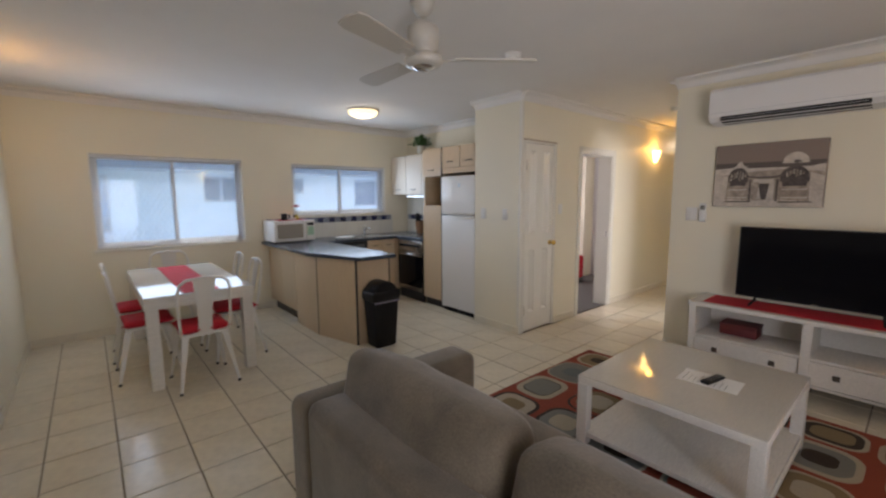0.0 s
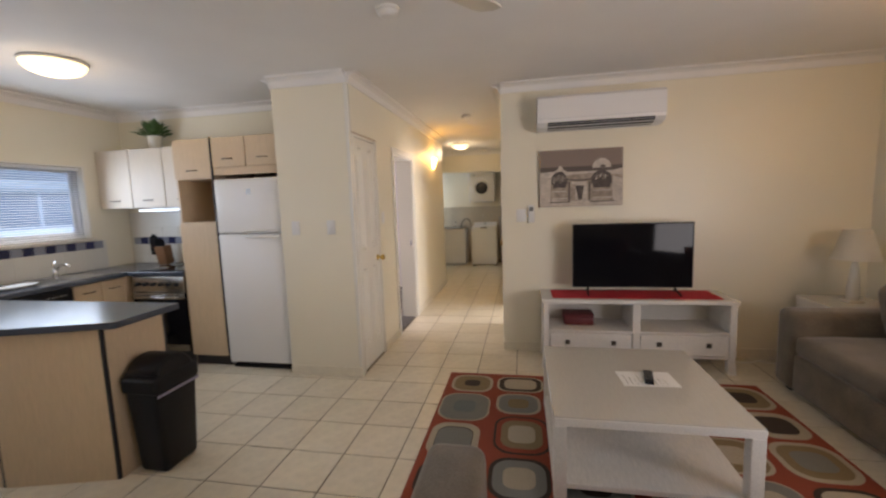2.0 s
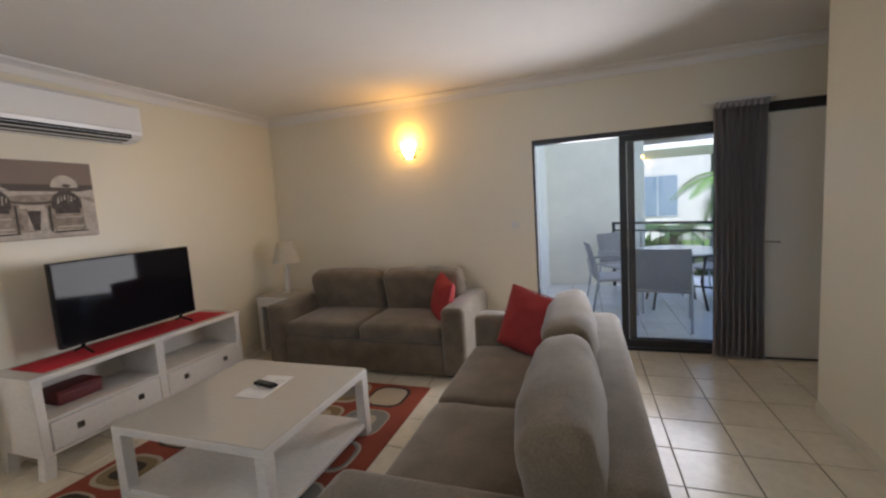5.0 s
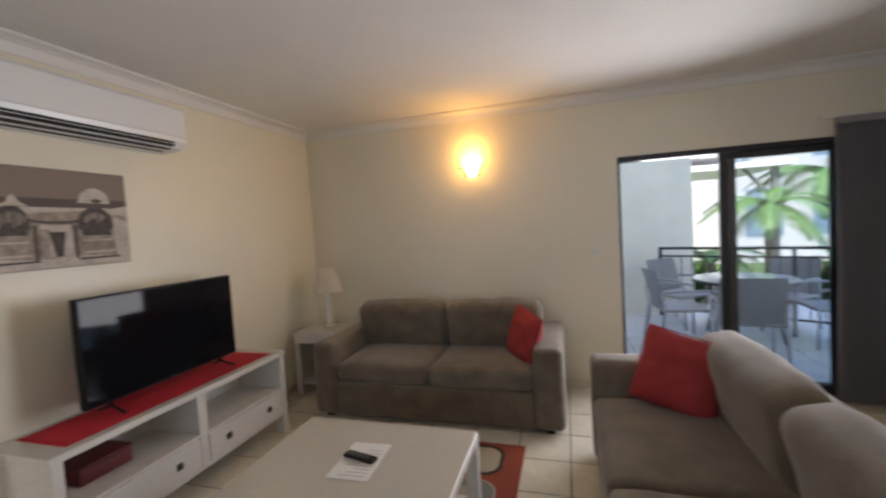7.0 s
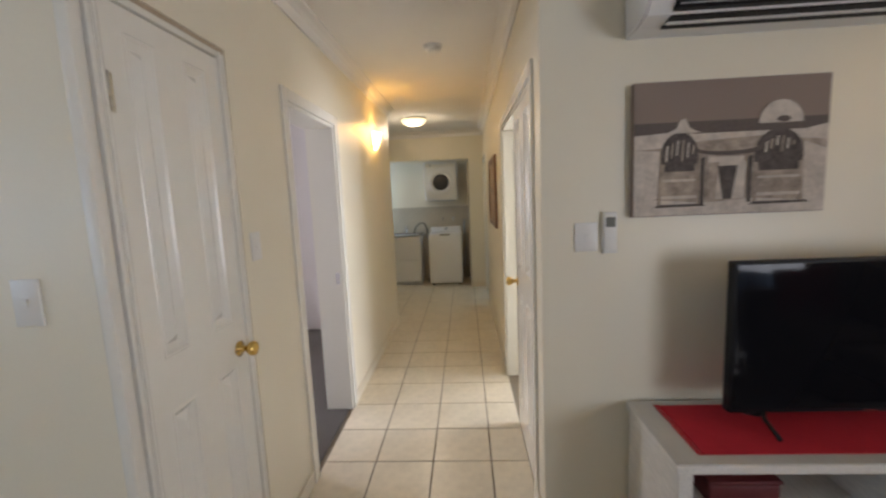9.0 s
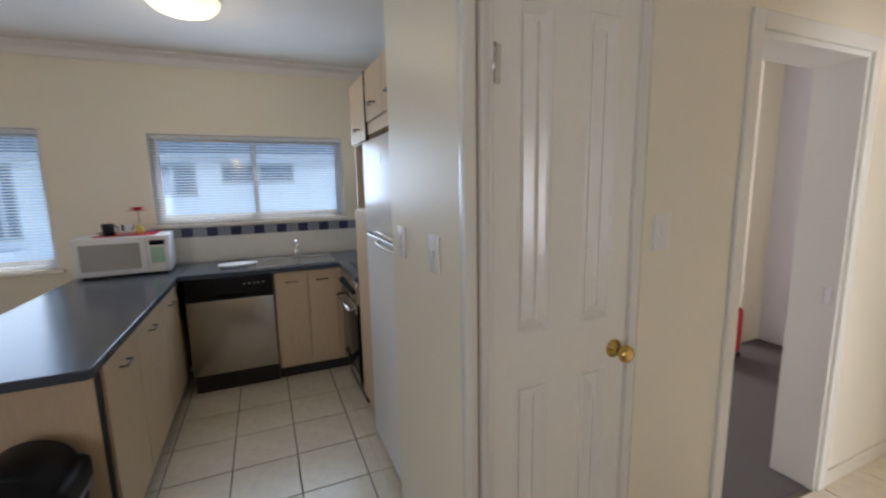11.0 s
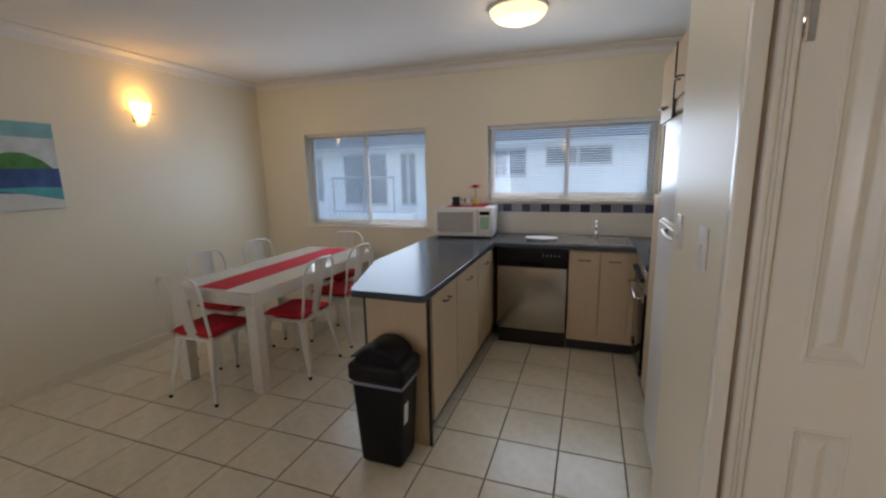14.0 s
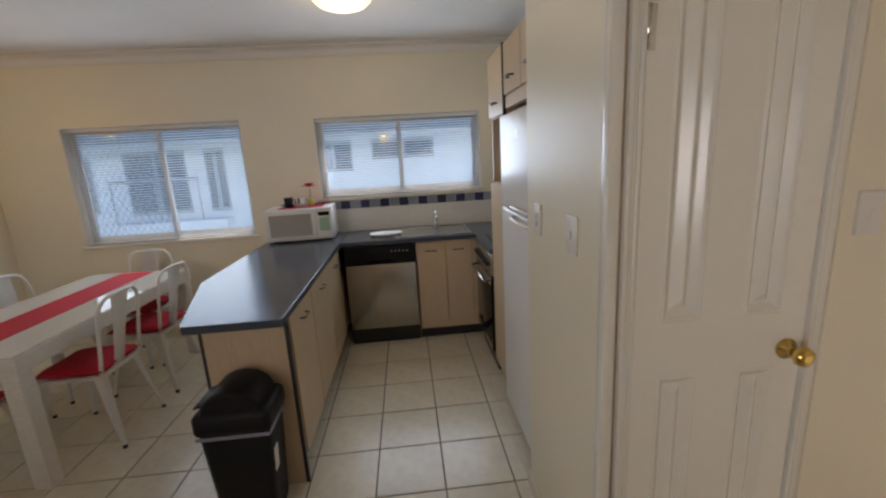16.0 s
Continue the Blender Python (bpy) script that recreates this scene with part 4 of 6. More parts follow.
def plate(label, x, y, z, rz, w=0.075, h=0.118, n=1):
    ob = thing("light_switch", label, "light switch", x, y, z, rz, "switch plates")
    part("plate", box(-w / 2, 0, -h / 2, w / 2, 0.008, h / 2, 0.003, 2), M_PLASTIC, ob)
    for k in range(n):
        zz = (k - (n - 1) / 2) * 0.035
        part("rocker", box(-0.008, 0.008, zz - 0.012, 0.008, 0.0125, zz + 0.012, 0.002, 1), M_PLASTIC, ob)
    return ob


plate("white plastic switch plate beside the canvas print", XE, 1.478, 1.345, 90, 0.095, 0.12)
plate("white double switch plate on the kitchen nib wall", XP, 3.40, 1.32, 90, 0.075, 0.12, 2)
plate("white single switch plate on the kitchen nib wall", XP, 3.07, 1.32, 90, 0.075, 0.12)
plate("white switch plate between the corridor doors", 4.205, YC1, 1.365, 180)
plate("white switch plate beside the sliding door", 1.43, YS, 1.23, 0, 0.07, 0.07)
ob = thing("remote_holder", "white air conditioner remote in wall holder", "remote control", XE, 1.385, 1.36, 90)
part("cradle", box(-0.030, 0, -0.085, 0.030, 0.018, 0.0, 0.004, 2), M_PLASTIC, ob)
rb = part("remote", box(-0.027, 0.004, -0.075, 0.027, 0.024, 0.085, 0.005, 2), M_PLASTIC, ob)
part("display", box(-0.019, 0.0235, 0.025, 0.019, 0.0255, 0.065), M_RUG_GREY, rb, "grey display")

# side table and lamp
ob = thing("side_table", "small whitewashed side table in room corner", "side table", 3.97, -1.07, 0)
for sx in (-1, 1):
    for sy in (-1, 1):
        part("leg", box(sx * 0.20 - 0.025, sy * 0.20 - 0.025, 0, sx * 0.20 + 0.025, sy * 0.20 + 0.025, 0.56, 0.003, 1), M_WHITEWOOD, ob)
part("tabletop", box(-0.23, -0.23, 0.56, 0.23, 0.23, 0.595, 0.003, 1), M_WHITEWOOD, ob)
part("glass", box(-0.228, -0.228, 0.5955, 0.228, 0.228, 0.601, 0.0015, 1), M_TABLEGLASS, ob)
for s in (-1, 1):
    part("apron", box(-0.175, s * 0.215 - 0.009, 0.50, 0.175, s * 0.215 + 0.009, 0.56), M_WHITEWOOD, ob)
    part("apron", box(s * 0.215 - 0.009, -0.175, 0.50, s * 0.215 + 0.009, 0.175, 0.56), M_WHITEWOOD, ob)
part("shelf", box(-0.20, -0.20, 0.10, 0.20, 0.20, 0.125, 0.003, 1), M_WHITEWOOD, ob)
ob = thing("table_lamp", "cream table lamp with cone shade, unlit", "table lamp", 3.95, -1.09, 0.6015)
part("base", join(box(-0.052, -0.052, 0, 0.052, 0.052, 0.02, 0.004), moved(lathe([(0.042, 0.02), (0.046, 0.06), (0.040, 0.14), (0.030, 0.24), (0.022, 0.30), (0.012, 0.32), (0.010, 0.40)], 8), pose(0, 0, 0, 0, 0, 22.5))), M_CERAMIC, ob)
bm = bmesh.new()
rr = [[bm.verts.new((r * math.cos(2 * math.pi * k / 32), r * math.sin(2 * math.pi * k / 32), z)) for k in range(32)] for r, z in ((0.150, 0.345), (0.085, 0.575))]
for k in range(32):
    bm.faces.new((rr[0][k], rr[0][(k + 1) % 32], rr[1][(k + 1) % 32], rr[1][k]))
bmesh.ops.solidify(bm, geom=bm.faces[:], thickness=0.002)
part("shade", bm, M_SHADE, ob, "cream cloth cone shade")
ob = thing("power_cord", "thin white power cord on the floor", "cord", 4.10, -0.45, 0)
part("cable", tube([(0.14, 0.18, 0.004), (0.05, 0.10, 0.004), (0.02, -0.02, 0.004), (0.08, -0.12, 0.004), (0.03, -0.22, 0.004), (0.10, -0.32, 0.004)], 0.004, 6), M_PLASTIC, ob)


# rug
M_RUG_BLUE = mat("rug_blue_grey_pile", (0.15, 0.17, 0.17), 0.95, grain=0.15, scale=260, bump=0.5)


def rug():
    x0, x1, y0, y1 = 2.0, 3.635, -0.29, 2.10
    ob = thing("rug", "red rug with rows of concentric rounded squares", "rug", (x0 + x1) / 2, (y0 + y1) / 2, 0)
    w, d = x1 - x0, y1 - y0
    part("base", box(-w / 2, -d / 2, 0, w / 2, d / 2, 0.011, 0.003, 1), M_RUG, ob)
    C, G, B, O, R = M_RUG_CREAM, M_RUG_GREY, M_RUG_BROWN, M_RUG_OLIVE, M_RUG
    # each motif: share of the column's length, and its rings from outside in
    columns = [
        [(0.19, ((1, C), (0.86, O), (0.36, B))), (0.25, ((1, C), (0.94, G), (0.42, M_RUG_BLUE))), (0.24, ((1, C), (0.74, B), (0.68, G))), (0.20, ((1, B), (0.85, C), (0.45, O)))],
        [(0.17, ((1, C), (0.90, B), (0.66, C))), (0.19, ((1, C), (0.88, G), (0.45, O))), (0.27, ((1, B), (0.92, R), (0.74, O), (0.46, C))), (0.22, ((1, B), (0.86, G), (0.5, C)))],
        [(0.20, ((1, C), (0.84, O), (0.5, B))), (0.24, ((1, G), (0.6, C))), (0.20, ((1, C), (0.8, B), (0.7, O))), (0.22, ((1, C), (0.90, G), (0.4, B)))],
        [(0.23, ((1, B), (0.88, C), (0.5, G))), (0.20, ((1, C), (0.84, R), (0.5, B))), (0.22, ((1, G), (0.62, O))), (0.20, ((1, C), (0.9, G), (0.8, R)))],
        [(0.18, ((1, C), (0.86, B), (0.60, O))), (0.24, ((1, C), (0.80, G), (0.42, B))), (0.22, ((1, C), (0.88, O), (0.5, C))), (0.21, ((1, C), (0.94, G), (0.5, C)))],
        [(0.22, ((1, C), (0.84, O), (0.46, B))), (0.20, ((1, C), (0.66, B))), (0.23, ((1, C), (0.82, O), (0.5, G))), (0.20, ((1, B), (0.84, C)))],
    ]
    cd = d / len(columns)
    for j, col in enumerate(columns):
        x = w / 2 - 0.05
        for i, (share, rings) in enumerate(col):
            length = share * w * 0.98
            b = cd * (0.84, 0.92, 0.80, 0.88)[(i + j) % 4]
            cx, cy = x - length / 2, d / 2 - cd * (j + 0.5) + 0.012 * ((i + j) % 3 - 1)
            for k, (q, m) in enumerate(rings):
                o = [(cx + px, cy + py) for px, py in rounded(length * q, b * (q if q > 0.7 else q * 1.05), min(length, b) * q * 0.34, 5)]
                part("motif", prism(o, 0.010, 0.0118 + 0.0008 * k), m, ob)
            x -= length + 0.035
    return ob


rug()

# ---- kitchen ----
def cab_front(parent, face, a, b, z0, z1, pull="top", material=None, edge=True):
    """A flat cabinet door as a part: face is ('x', x, dir) or ('y', y, dir); a..b along the other axis."""
    axis, c, s = face
    t = 0.018

    def bb(p, q, lo, hi, d0, d1, bev=0.0):
        u, v = sorted((c + s * d0, c + s * d1))
        return box(u, p, lo, v, q, hi, bev, 1) if axis == "x" else box(p, u, lo, q, v, hi, bev, 1)
    d = part("door", bb(a + 0.003, b - 0.003, z0 + 0.003, z1 - 0.003, 0.0, t, 0.0015), material or M_CAB, parent)
    if pull:
        m = (a + b) / 2
        z = z1 - 0.075 if pull == "top" else z0 + 0.075
        w = 0.045
        ends = [(m - w, z), (m - w, z), (m + w, z), (m + w, z)]
        pts = []
        for (p, zz), out in zip(ends, (t, t + 0.026, t + 0.026, t)):
            q = c + s * out
            pts.append((q, p, zz) if axis == "x" else (p, q, zz))
        part("handle", tube(pts, 0.0045, 8), M_PEWTER, d, "small dark bow handle")
    return d


def bench_top():
    ob = thing("benchtop", "dark blue-grey laminate benchtop with angled peninsula", "benchtop", 0, 0, 0)
    z0, z1 = 0.888, 0.926
    part("peninsula", prism([(1.735, 5.855), (1.735, 4.34), (1.965, 3.640), (1.985, 3.615), (2.397, 3.615), (2.405, 3.63), (2.405, 5.262), (2.405, 5.855)], z0, z1, 0.005), M_BENCH, ob)
    part("sink_run", join(box(2.4055, 5.262, z0, 3.53, 5.855, z1, 0.004, 1)), M_BENCH, ob)
    part("hob_run", box(3.5305, 4.642, z0, XK - 0.003, 5.855, z1, 0.004, 1), M_BENCH, ob)
    return ob


bench_top()
ob = thing("peninsula_cabinet", "beech laminate peninsula cabinet with black edging strips", "cabinet", 0, 0, 0)
part("carcass", prism([(1.845, 5.855), (1.845, 4.33), (2.00, 3.745), (2.375, 3.745), (2.375, 5.30), (2.375, 5.855)], 0.14, 0.8875), M_CAB, ob)
part("kickboard", prism([(1.895, 5.85), (1.895, 4.36), (2.04, 3.785), (2.32, 3.785), (2.32, 5.85)], 0.0, 0.1395), M_CABEDGE, ob, "black kickboard")


def slab(p, q, z0, z1, t):
    """An upright board of thickness t on the right-hand side of the line p to q."""
    d = Vector((q[0] - p[0], q[1] - p[1]))
    n = Vector((d.y, -d.x)).normalized() * t
    return prism([p, q, (q[0] + n.x, q[1] + n.y), (p[0] + n.x, p[1] + n.y)], z0, z1)


for p, q, z in (((1.844, 4.332), (1.844, 4.93), 0.0), ((1.844, 4.94), (1.844, 5.40), 0.14), ((1.844, 5.41), (1.844, 5.85), 0.14), ((1.998, 3.750), (1.846, 4.322), 0.0), ((2.372, 3.744), (2.004, 3.744), 0.0)):
    part("panel", slab(p, q, z, 0.8875, -0.016), M_CAB, ob)
for x, y in ((1.838, 4.326), (1.994, 3.740), (2.380, 3.736)):
    part("edging", box(x - 0.009, y - 0.009, 0, x + 0.009, y + 0.009, 0.8875, 0.002, 1), M_CABEDGE, ob, "black edging strip")
for a, b in ((3.760, 4.20), (4.205, 4.74), (4.745, 5.22)):
    cab_front(ob, ("x", 2.376, 1), a, b, 0.145, 0.881, "top")

ob = thing("dishwasher", "stainless steel dishwasher with black control panel", "dishwasher", 2.425, 5.30, 0)
part("body", box(0.004, 0.0, 0.14, 0.596, 0.54, 0.884), M_BLACKPL, ob)
dd = part("door", box(0.006, -0.030, 0.155, 0.594, -0.001, 0.722, 0.004, 2), M_STEEL, ob, "brushed steel door")
cp = part("control_panel", box(0.006, -0.034, 0.726, 0.594, -0.001, 0.881, 0.006, 2), M_BLACKPL, ob, "glossy black control panel")
part("grip", box(0.20, -0.038, 0.742, 0.40, -0.0335, 0.768, 0.002, 1), M_SCREEN, cp)
for k in range(5):
    part("button", moved(cyl(0, 0, 0, 0.004, 0.006, n=10), pose(0.40 + k * 0.032, -0.034, 0.83, 90)), M_ALU, cp)
part("kick", box(0.006, 0.03, 0.0, 0.594, 0.05, 0.14), M_CABEDGE, ob)

ob = thing("sink_cabinet", "beech laminate sink cabinet with two doors", "cabinet", 0, 0, 0)
part("carcass", box(3.03, 5.302, 0.10, 3.60, 5.85, 0.8875), M_CAB, ob)
part("kickboard", box(3.03, 5.35, 0, 3.60, 5.37, 0.1395), M_CABEDGE, ob, "black kickboard")
cab_front(ob, ("y", 5.301, -1), 3.035, 3.275, 0.145, 0.881, "top")
cab_front(ob, ("y", 5.301, -1), 3.279, 3.500, 0.145, 0.881, "top")
part("filler", box(3.505, 5.29, 0.105, 3.555, 5.301, 0.855), M_CAB, ob)

ob = thing("kitchen_sink", "stainless steel sink with drainer and mixer tap", "sink", 3.27, 5.56, 0.9265)
part("rim", join(box(-0.42, -0.235, 0, 0.25, -0.205, 0.006, 0.002, 1), box(-0.42, 0.205, 0, 0.25, 0.235, 0.006, 0.002, 1), box(-0.42, -0.205, 0, -0.14, 0.205, 0.003), box(0.22, -0.205, 0, 0.25, 0.205, 0.006, 0.002, 1), box(-0.14, -0.205, 0, -0.12, 0.205, 0.006)), M_STEEL, ob)
part("bowl", join(box(-0.12, -0.205, -0.004, 0.22, 0.205, 0.0005)), M_STEEL, ob)
for k in range(7):
    part("drainer_rib", box(-0.40 + k * 0.036, -0.18, 0.003, -0.392 + k * 0.036, 0.18, 0.006, 0.001, 1), M_STEEL, ob)
part("tap", join(cyl(-0.03, 0.17, 0.003, 0.075, 0.022, 0.018, 18), tube([(-0.03, 0.17, 0.06), (-0.03, 0.12, 0.115), (-0.03, 0.04, 0.125), (-0.03, 0.0, 0.11)], 0.011, 12), tube([(-0.03, 0.175, 0.075), (-0.03, 0.19, 0.115), (-0.03, 0.165, 0.15)], 0.008, 10)), M_CHROME, ob, "chrome mixer tap")
ob = thing("drain_tray", "oval white plastic tray beside the sink", "tray", 2.78, 5.50, 0.9265)
part("tray", moved(lathe([(0.11, 0.0), (0.135, 0.012), (0.145, 0.022), (0.138, 0.022), (0.125, 0.010), (0.02, 0.006)], 32), Matrix.Diagonal((1.0, 0.62, 1.0, 1.0))), M_PLASTIC, ob)

ob = thing("oven", "stainless steel wall-under-bench oven with black glass door", "oven", 3.545, 4.645, 0)
part("body", box(0.02, 0.003, 0.14, 0.55, 0.597, 0.884), M_BLACKPL, ob)
dd = part("door", box(-0.010, 0.006, 0.15, 0.019, 0.594, 0.72, 0.004, 2), M_SCREEN, ob, "black glass oven door")
part("bottom_trim", box(-0.014, 0.006, 0.15, -0.0105, 0.594, 0.21), M_STEEL, dd)
part("top_trim", box(-0.014, 0.006, 0.66, -0.0105, 0.594, 0.72), M_STEEL, dd)
part("handle", tube([(-0.012, 0.05, 0.685), (-0.055, 0.05, 0.685), (-0.055, 0.55, 0.685), (-0.012, 0.55, 0.685)], 0.009), M_STEEL, dd)
cp = part("control_panel", box(-0.010, 0.006, 0.725, 0.019, 0.594, 0.881, 0.004, 2), M_STEEL, ob)
for k in range(6):
    part("knob", moved(cyl(0, 0, 0, 0.024, 0.020, 0.016, 16), pose(-0.010, 0.08 + k * 0.088, 0.805, 0, -90, 0)), M_BLACKPL, cp)
part("kick", box(0.03, 0.003, 0.0, 0.05, 0.597, 0.14), M_CABEDGE, ob)
ob = thing("cooktop", "black ceramic cooktop set in the benchtop", "cooktop", 3.86, 4.945, 0.9265)
part("glass", box(-0.25, -0.28, 0, 0.25, 0.28, 0.006, 0.002, 1), M_SCREEN, ob)
for x, y, r in ((-0.12, -0.14, 0.09), (-0.12, 0.14, 0.075), (0.12, -0.14, 0.075), (0.12, 0.14, 0.09)):
    part("hotplate", lathe([(r, 0.006), (r, 0.0075), (r - 0.006, 0.0078)], 28, x, y), M_RUG_GREY, ob)

ob = thing("pantry_cabinet", "tall beech cabinet with open microwave niche", "cabinet", 0, 0, 0)
y0, y1 = 4.245, 4.637
part("side", box(3.572, y0, 0.10, XK - 0.003, y0 + 0.018, 2.15), M_CAB, ob)
part("side", box(3.572, y1 - 0.018, 0.10, XK - 0.003, y1, 2.15), M_CAB, ob)
part("back_panel", box(XK - 0.02, y0 + 0.018, 0.10, XK - 0.004, y1 - 0.018, 2.15), M_CAB, ob)
for z in (0.10, 1.375, 1.785, 2.132):
    part("shelf", box(3.572, y0 + 0.018, z, XK - 0.02, y1 - 0.018, z + 0.018), M_CAB, ob)
cab_front(ob, ("x", 3.571, -1), y0, y1, 0.105, 1.385, "")
cab_front(ob, ("x", 3.571, -1), y0, y1, 1.79, 2.15, "bottom")
part("edging", box(3.550, y0 - 0.010, 0.10, 3.571, y0, 2.155), M_CABEDGE, ob)
part("kickboard", box(3.60, y0, 0, 3.62, y1, 0.0995), M_CABEDGE, ob, "black kickboard")
ob = thing("overhead_cabinet", "beech two-door cabinet above the refrigerator", "cabinet", 0, 0, 0)
part("carcass", box(3.575, YF + 0.004, 1.875, XK - 0.003, 4.233, 2.15), M_CAB, ob)
part("bulkhead", box(3.565, YF + 0.004, 1.815, 3.60, 4.233, 1.8745), M_CAB, ob)
cab_front(ob, ("x", 3.574, -1), YF + 0.006, 3.888, 1.88, 2.15, "bottom")
cab_front(ob, ("x", 3.574, -1), 3.892, 4.233, 1.88, 2.15, "bottom")
M_PALECAB = mat("pale_laminate", (0.68, 0.60, 0.50), 0.4, grain=0.03, scale=9, aniso=(20, 20, 1.5), spots=0.02)
ob = thing("wall_cabinet", "pale laminate wall cabinet above the hob", "cabinet", 0, 0, 0)
part("carcass", box(3.868, 4.642, 1.545, XK - 0.003, 5.862, 2.15), M_PALECAB, ob)
for a, b in ((4.644, 5.045), (5.049, 5.45), (5.454, 5.858)):
    cab_front(ob, ("x", 3.867, -1), a, b, 1.55, 2.15, "bottom", M_PALECAB)
ob = thing("range_hood", "slim silver slide-out range hood under cabinet", "range hood", 0, 0, 0)
part("body", box(3.86, 4.65, 1.495, XK - 0.004, 5.24, 1.544, 0.003, 1), M_ALU, ob)
part("visor", prism([(3.70, 4.66), (3.86, 4.66), (3.86, 5.23), (3.70, 5.23)], 1.505, 1.53, 0.003), M_STEEL, ob)

ob = thing("refrigerator", "white top-mount refrigerator in kitchen recess", "refrigerator", 3.545, YF + 0.004, 0)
part("cabinet", box(0.05, 0.0, 0.06, 0.60, 0.665, 1.77, 0.006, 2), M_WHITE, ob)
fd = part("freezer_door", box(-0.022, 0.0, 1.285, 0.045, 0.665, 1.772, 0.012, 3), M_WHITE, ob)
rd = part("fridge_door", box(-0.022, 0.0, 0.065, 0.045, 0.665, 1.275, 0.012, 3), M_WHITE, ob)
part("handle", tube([(-0.020, 0.05, 1.300), (-0.045, 0.07, 1.305), (-0.050, 0.22, 1.31), (-0.045, 0.36, 1.305), (-0.020, 0.38, 1.30)], 0.010, 10), M_PLASTIC, fd)
part("handle", tube([(-0.020, 0.05, 1.255), (-0.045, 0.07, 1.250), (-0.050, 0.22, 1.245), (-0.045, 0.36, 1.25), (-0.020, 0.38, 1.255)], 0.010, 10), M_PLASTIC, rd)
part("badge", box(-0.0235, 0.30, 1.63, -0.0215, 0.345, 1.68), M_ALU, fd)
part("toe_grille", box(0.02, 0.01, 0.0, 0.06, 0.655, 0.058), M_BLACKPL, ob)
for z in (0.055, 1.28):
    part("hinge", box(-0.01, 0.61, z - 0.004, 0.05, 0.66, z + 0.003), M_ALU, ob)

# splashback: white course and a band of navy and grey-blue squares
ob = tagged(part("splashback", join(box(1.80, YN - 0.004, 0.926, 3.86, YN, 1.222), box(XK - 0.004, 4.64, 0.926, XK, YN - 0.004, 1.50)), M_WTILE), "white tiled kitchen splashback with navy checked band", "", "", "structure")
me_cache = {}


def piece(name, parent, w, h, t, material, m):
    """One thin tile w by h, face along local -y; alike tiles share their mesh."""
    key = (name, round(w, 3), round(h, 3), material.name)
    if key not in me_cache:
        bm = box(0, -t, 0, w, 0, h, 0.0015, 1)
        me = bpy.data.meshes.new(name)
        bm.to_mesh(me)
        bm.free()
        me.materials.append(material)
        me_cache[key] = me
    o = new(name, me_cache[key])
    o.parent = parent
    o.matrix_basis = m
    return o


s = 0.0885
for k in range(22):
    x = 1.812 + k * (s + 0.003)
    piece("band_tile", ob, s, s - 0.012, 0.006, M_NAVY if k % 2 == 0 else M_STEELBLUE, pose(x, YN - 0.0042, 1.142))
for k in range(13):
    piece("band_tile", ob, s, s - 0.012, 0.006, M_NAVY if k % 2 else M_STEELBLUE, pose(XK - 0.0042, 4.645 + (k + 1) * (s + 0.003), 1.142, 0, 0, -90))
for k in range(10):
    for r in range(2):
        piece("wall_tile", ob, 0.197, 0.1035, 0.005, M_WTILE, pose(1.812 + k * 0.2, YN - 0.0042, 0.929 + r * 0.106))
for k in range(6):
    for r in range(2):
        piece("wall_tile", ob, 0.197, 0.1035, 0.005, M_WTILE, pose(XK - 0.0042, 4.845 + k * 0.2, 0.929 + r * 0.106, 0, 0, -90))
    piece("wall_tile", ob, 0.197, 0.1035, 0.005, M_WTILE, pose(XK - 0.0042, 4.845 + k * 0.2, 1.224, 0, 0, -90))

# on the bench
ob = thing("microwave", "white microwave oven standing on the benchtop", "microwave", 1.775, 5.46, 0.9265, 3)
part("body", box(0, 0, 0.012, 0.56, 0.36, 0.285, 0.008, 2), M_WHITE, ob)
dd = part("door", box(0.006, -0.022, 0.016, 0.425, -0.0005, 0.281, 0.006, 2), M_WHITE, ob)
part("door_window", box(0.040, -0.0245, 0.055, 0.385, -0.0215, 0.240, 0.002, 1), mat("grey_mesh_glass", (0.33, 0.31, 0.28), 0.2), dd, "grey meshed window")
cp = part("control_panel", box(0.429, -0.020, 0.016, 0.554, -0.0005, 0.281, 0.005, 2), M_PLASTIC, ob)
part("display", box(0.445, -0.0225, 0.215, 0.538, -0.0195, 0.250), M_SCREEN, cp)
part("keypad", box(0.448, -0.0215, 0.085, 0.534, -0.0198, 0.200), mat("mint_keypad", (0.35, 0.56, 0.42), 0.4), cp)
part("open_button", box(0.448, -0.023, 0.030, 0.534, -0.0195, 0.065, 0.002, 1), M_PLASTIC, cp)
for x in (0.04, 0.52):
    for y in (0.04, 0.32):
        part("foot", cyl(x, y, 0, 0.013, 0.012, n=10), M_BLACKPL, ob)
ob = thing("doily", "red cloth mat on the microwave", "cloth mat", 1.795, 5.46, 1.2125, 3)
part("cloth", box(0.09, 0.02, 0, 0.46, 0.33, 0.003, 0.001, 1), M_RED, ob)
ob = thing("mug", "dark ceramic mug on the microwave", "mug", 1.96, 5.58, 1.216)
part("cup", lathe([(0.030, 0), (0.036, 0.004), (0.038, 0.085), (0.034, 0.085), (0.032, 0.010), (0.004, 0.008)], 20), M_BLACKPL, ob)
part("handle", tube([(0.036, 0, 0.068), (0.058, 0, 0.062), (0.060, 0, 0.035), (0.037, 0, 0.020)], 0.005, 8), M_BLACKPL, ob)
ob = thing("sugar_dish", "white condiment dish with sachets on microwave", "dish", 2.06, 5.60, 1.216)
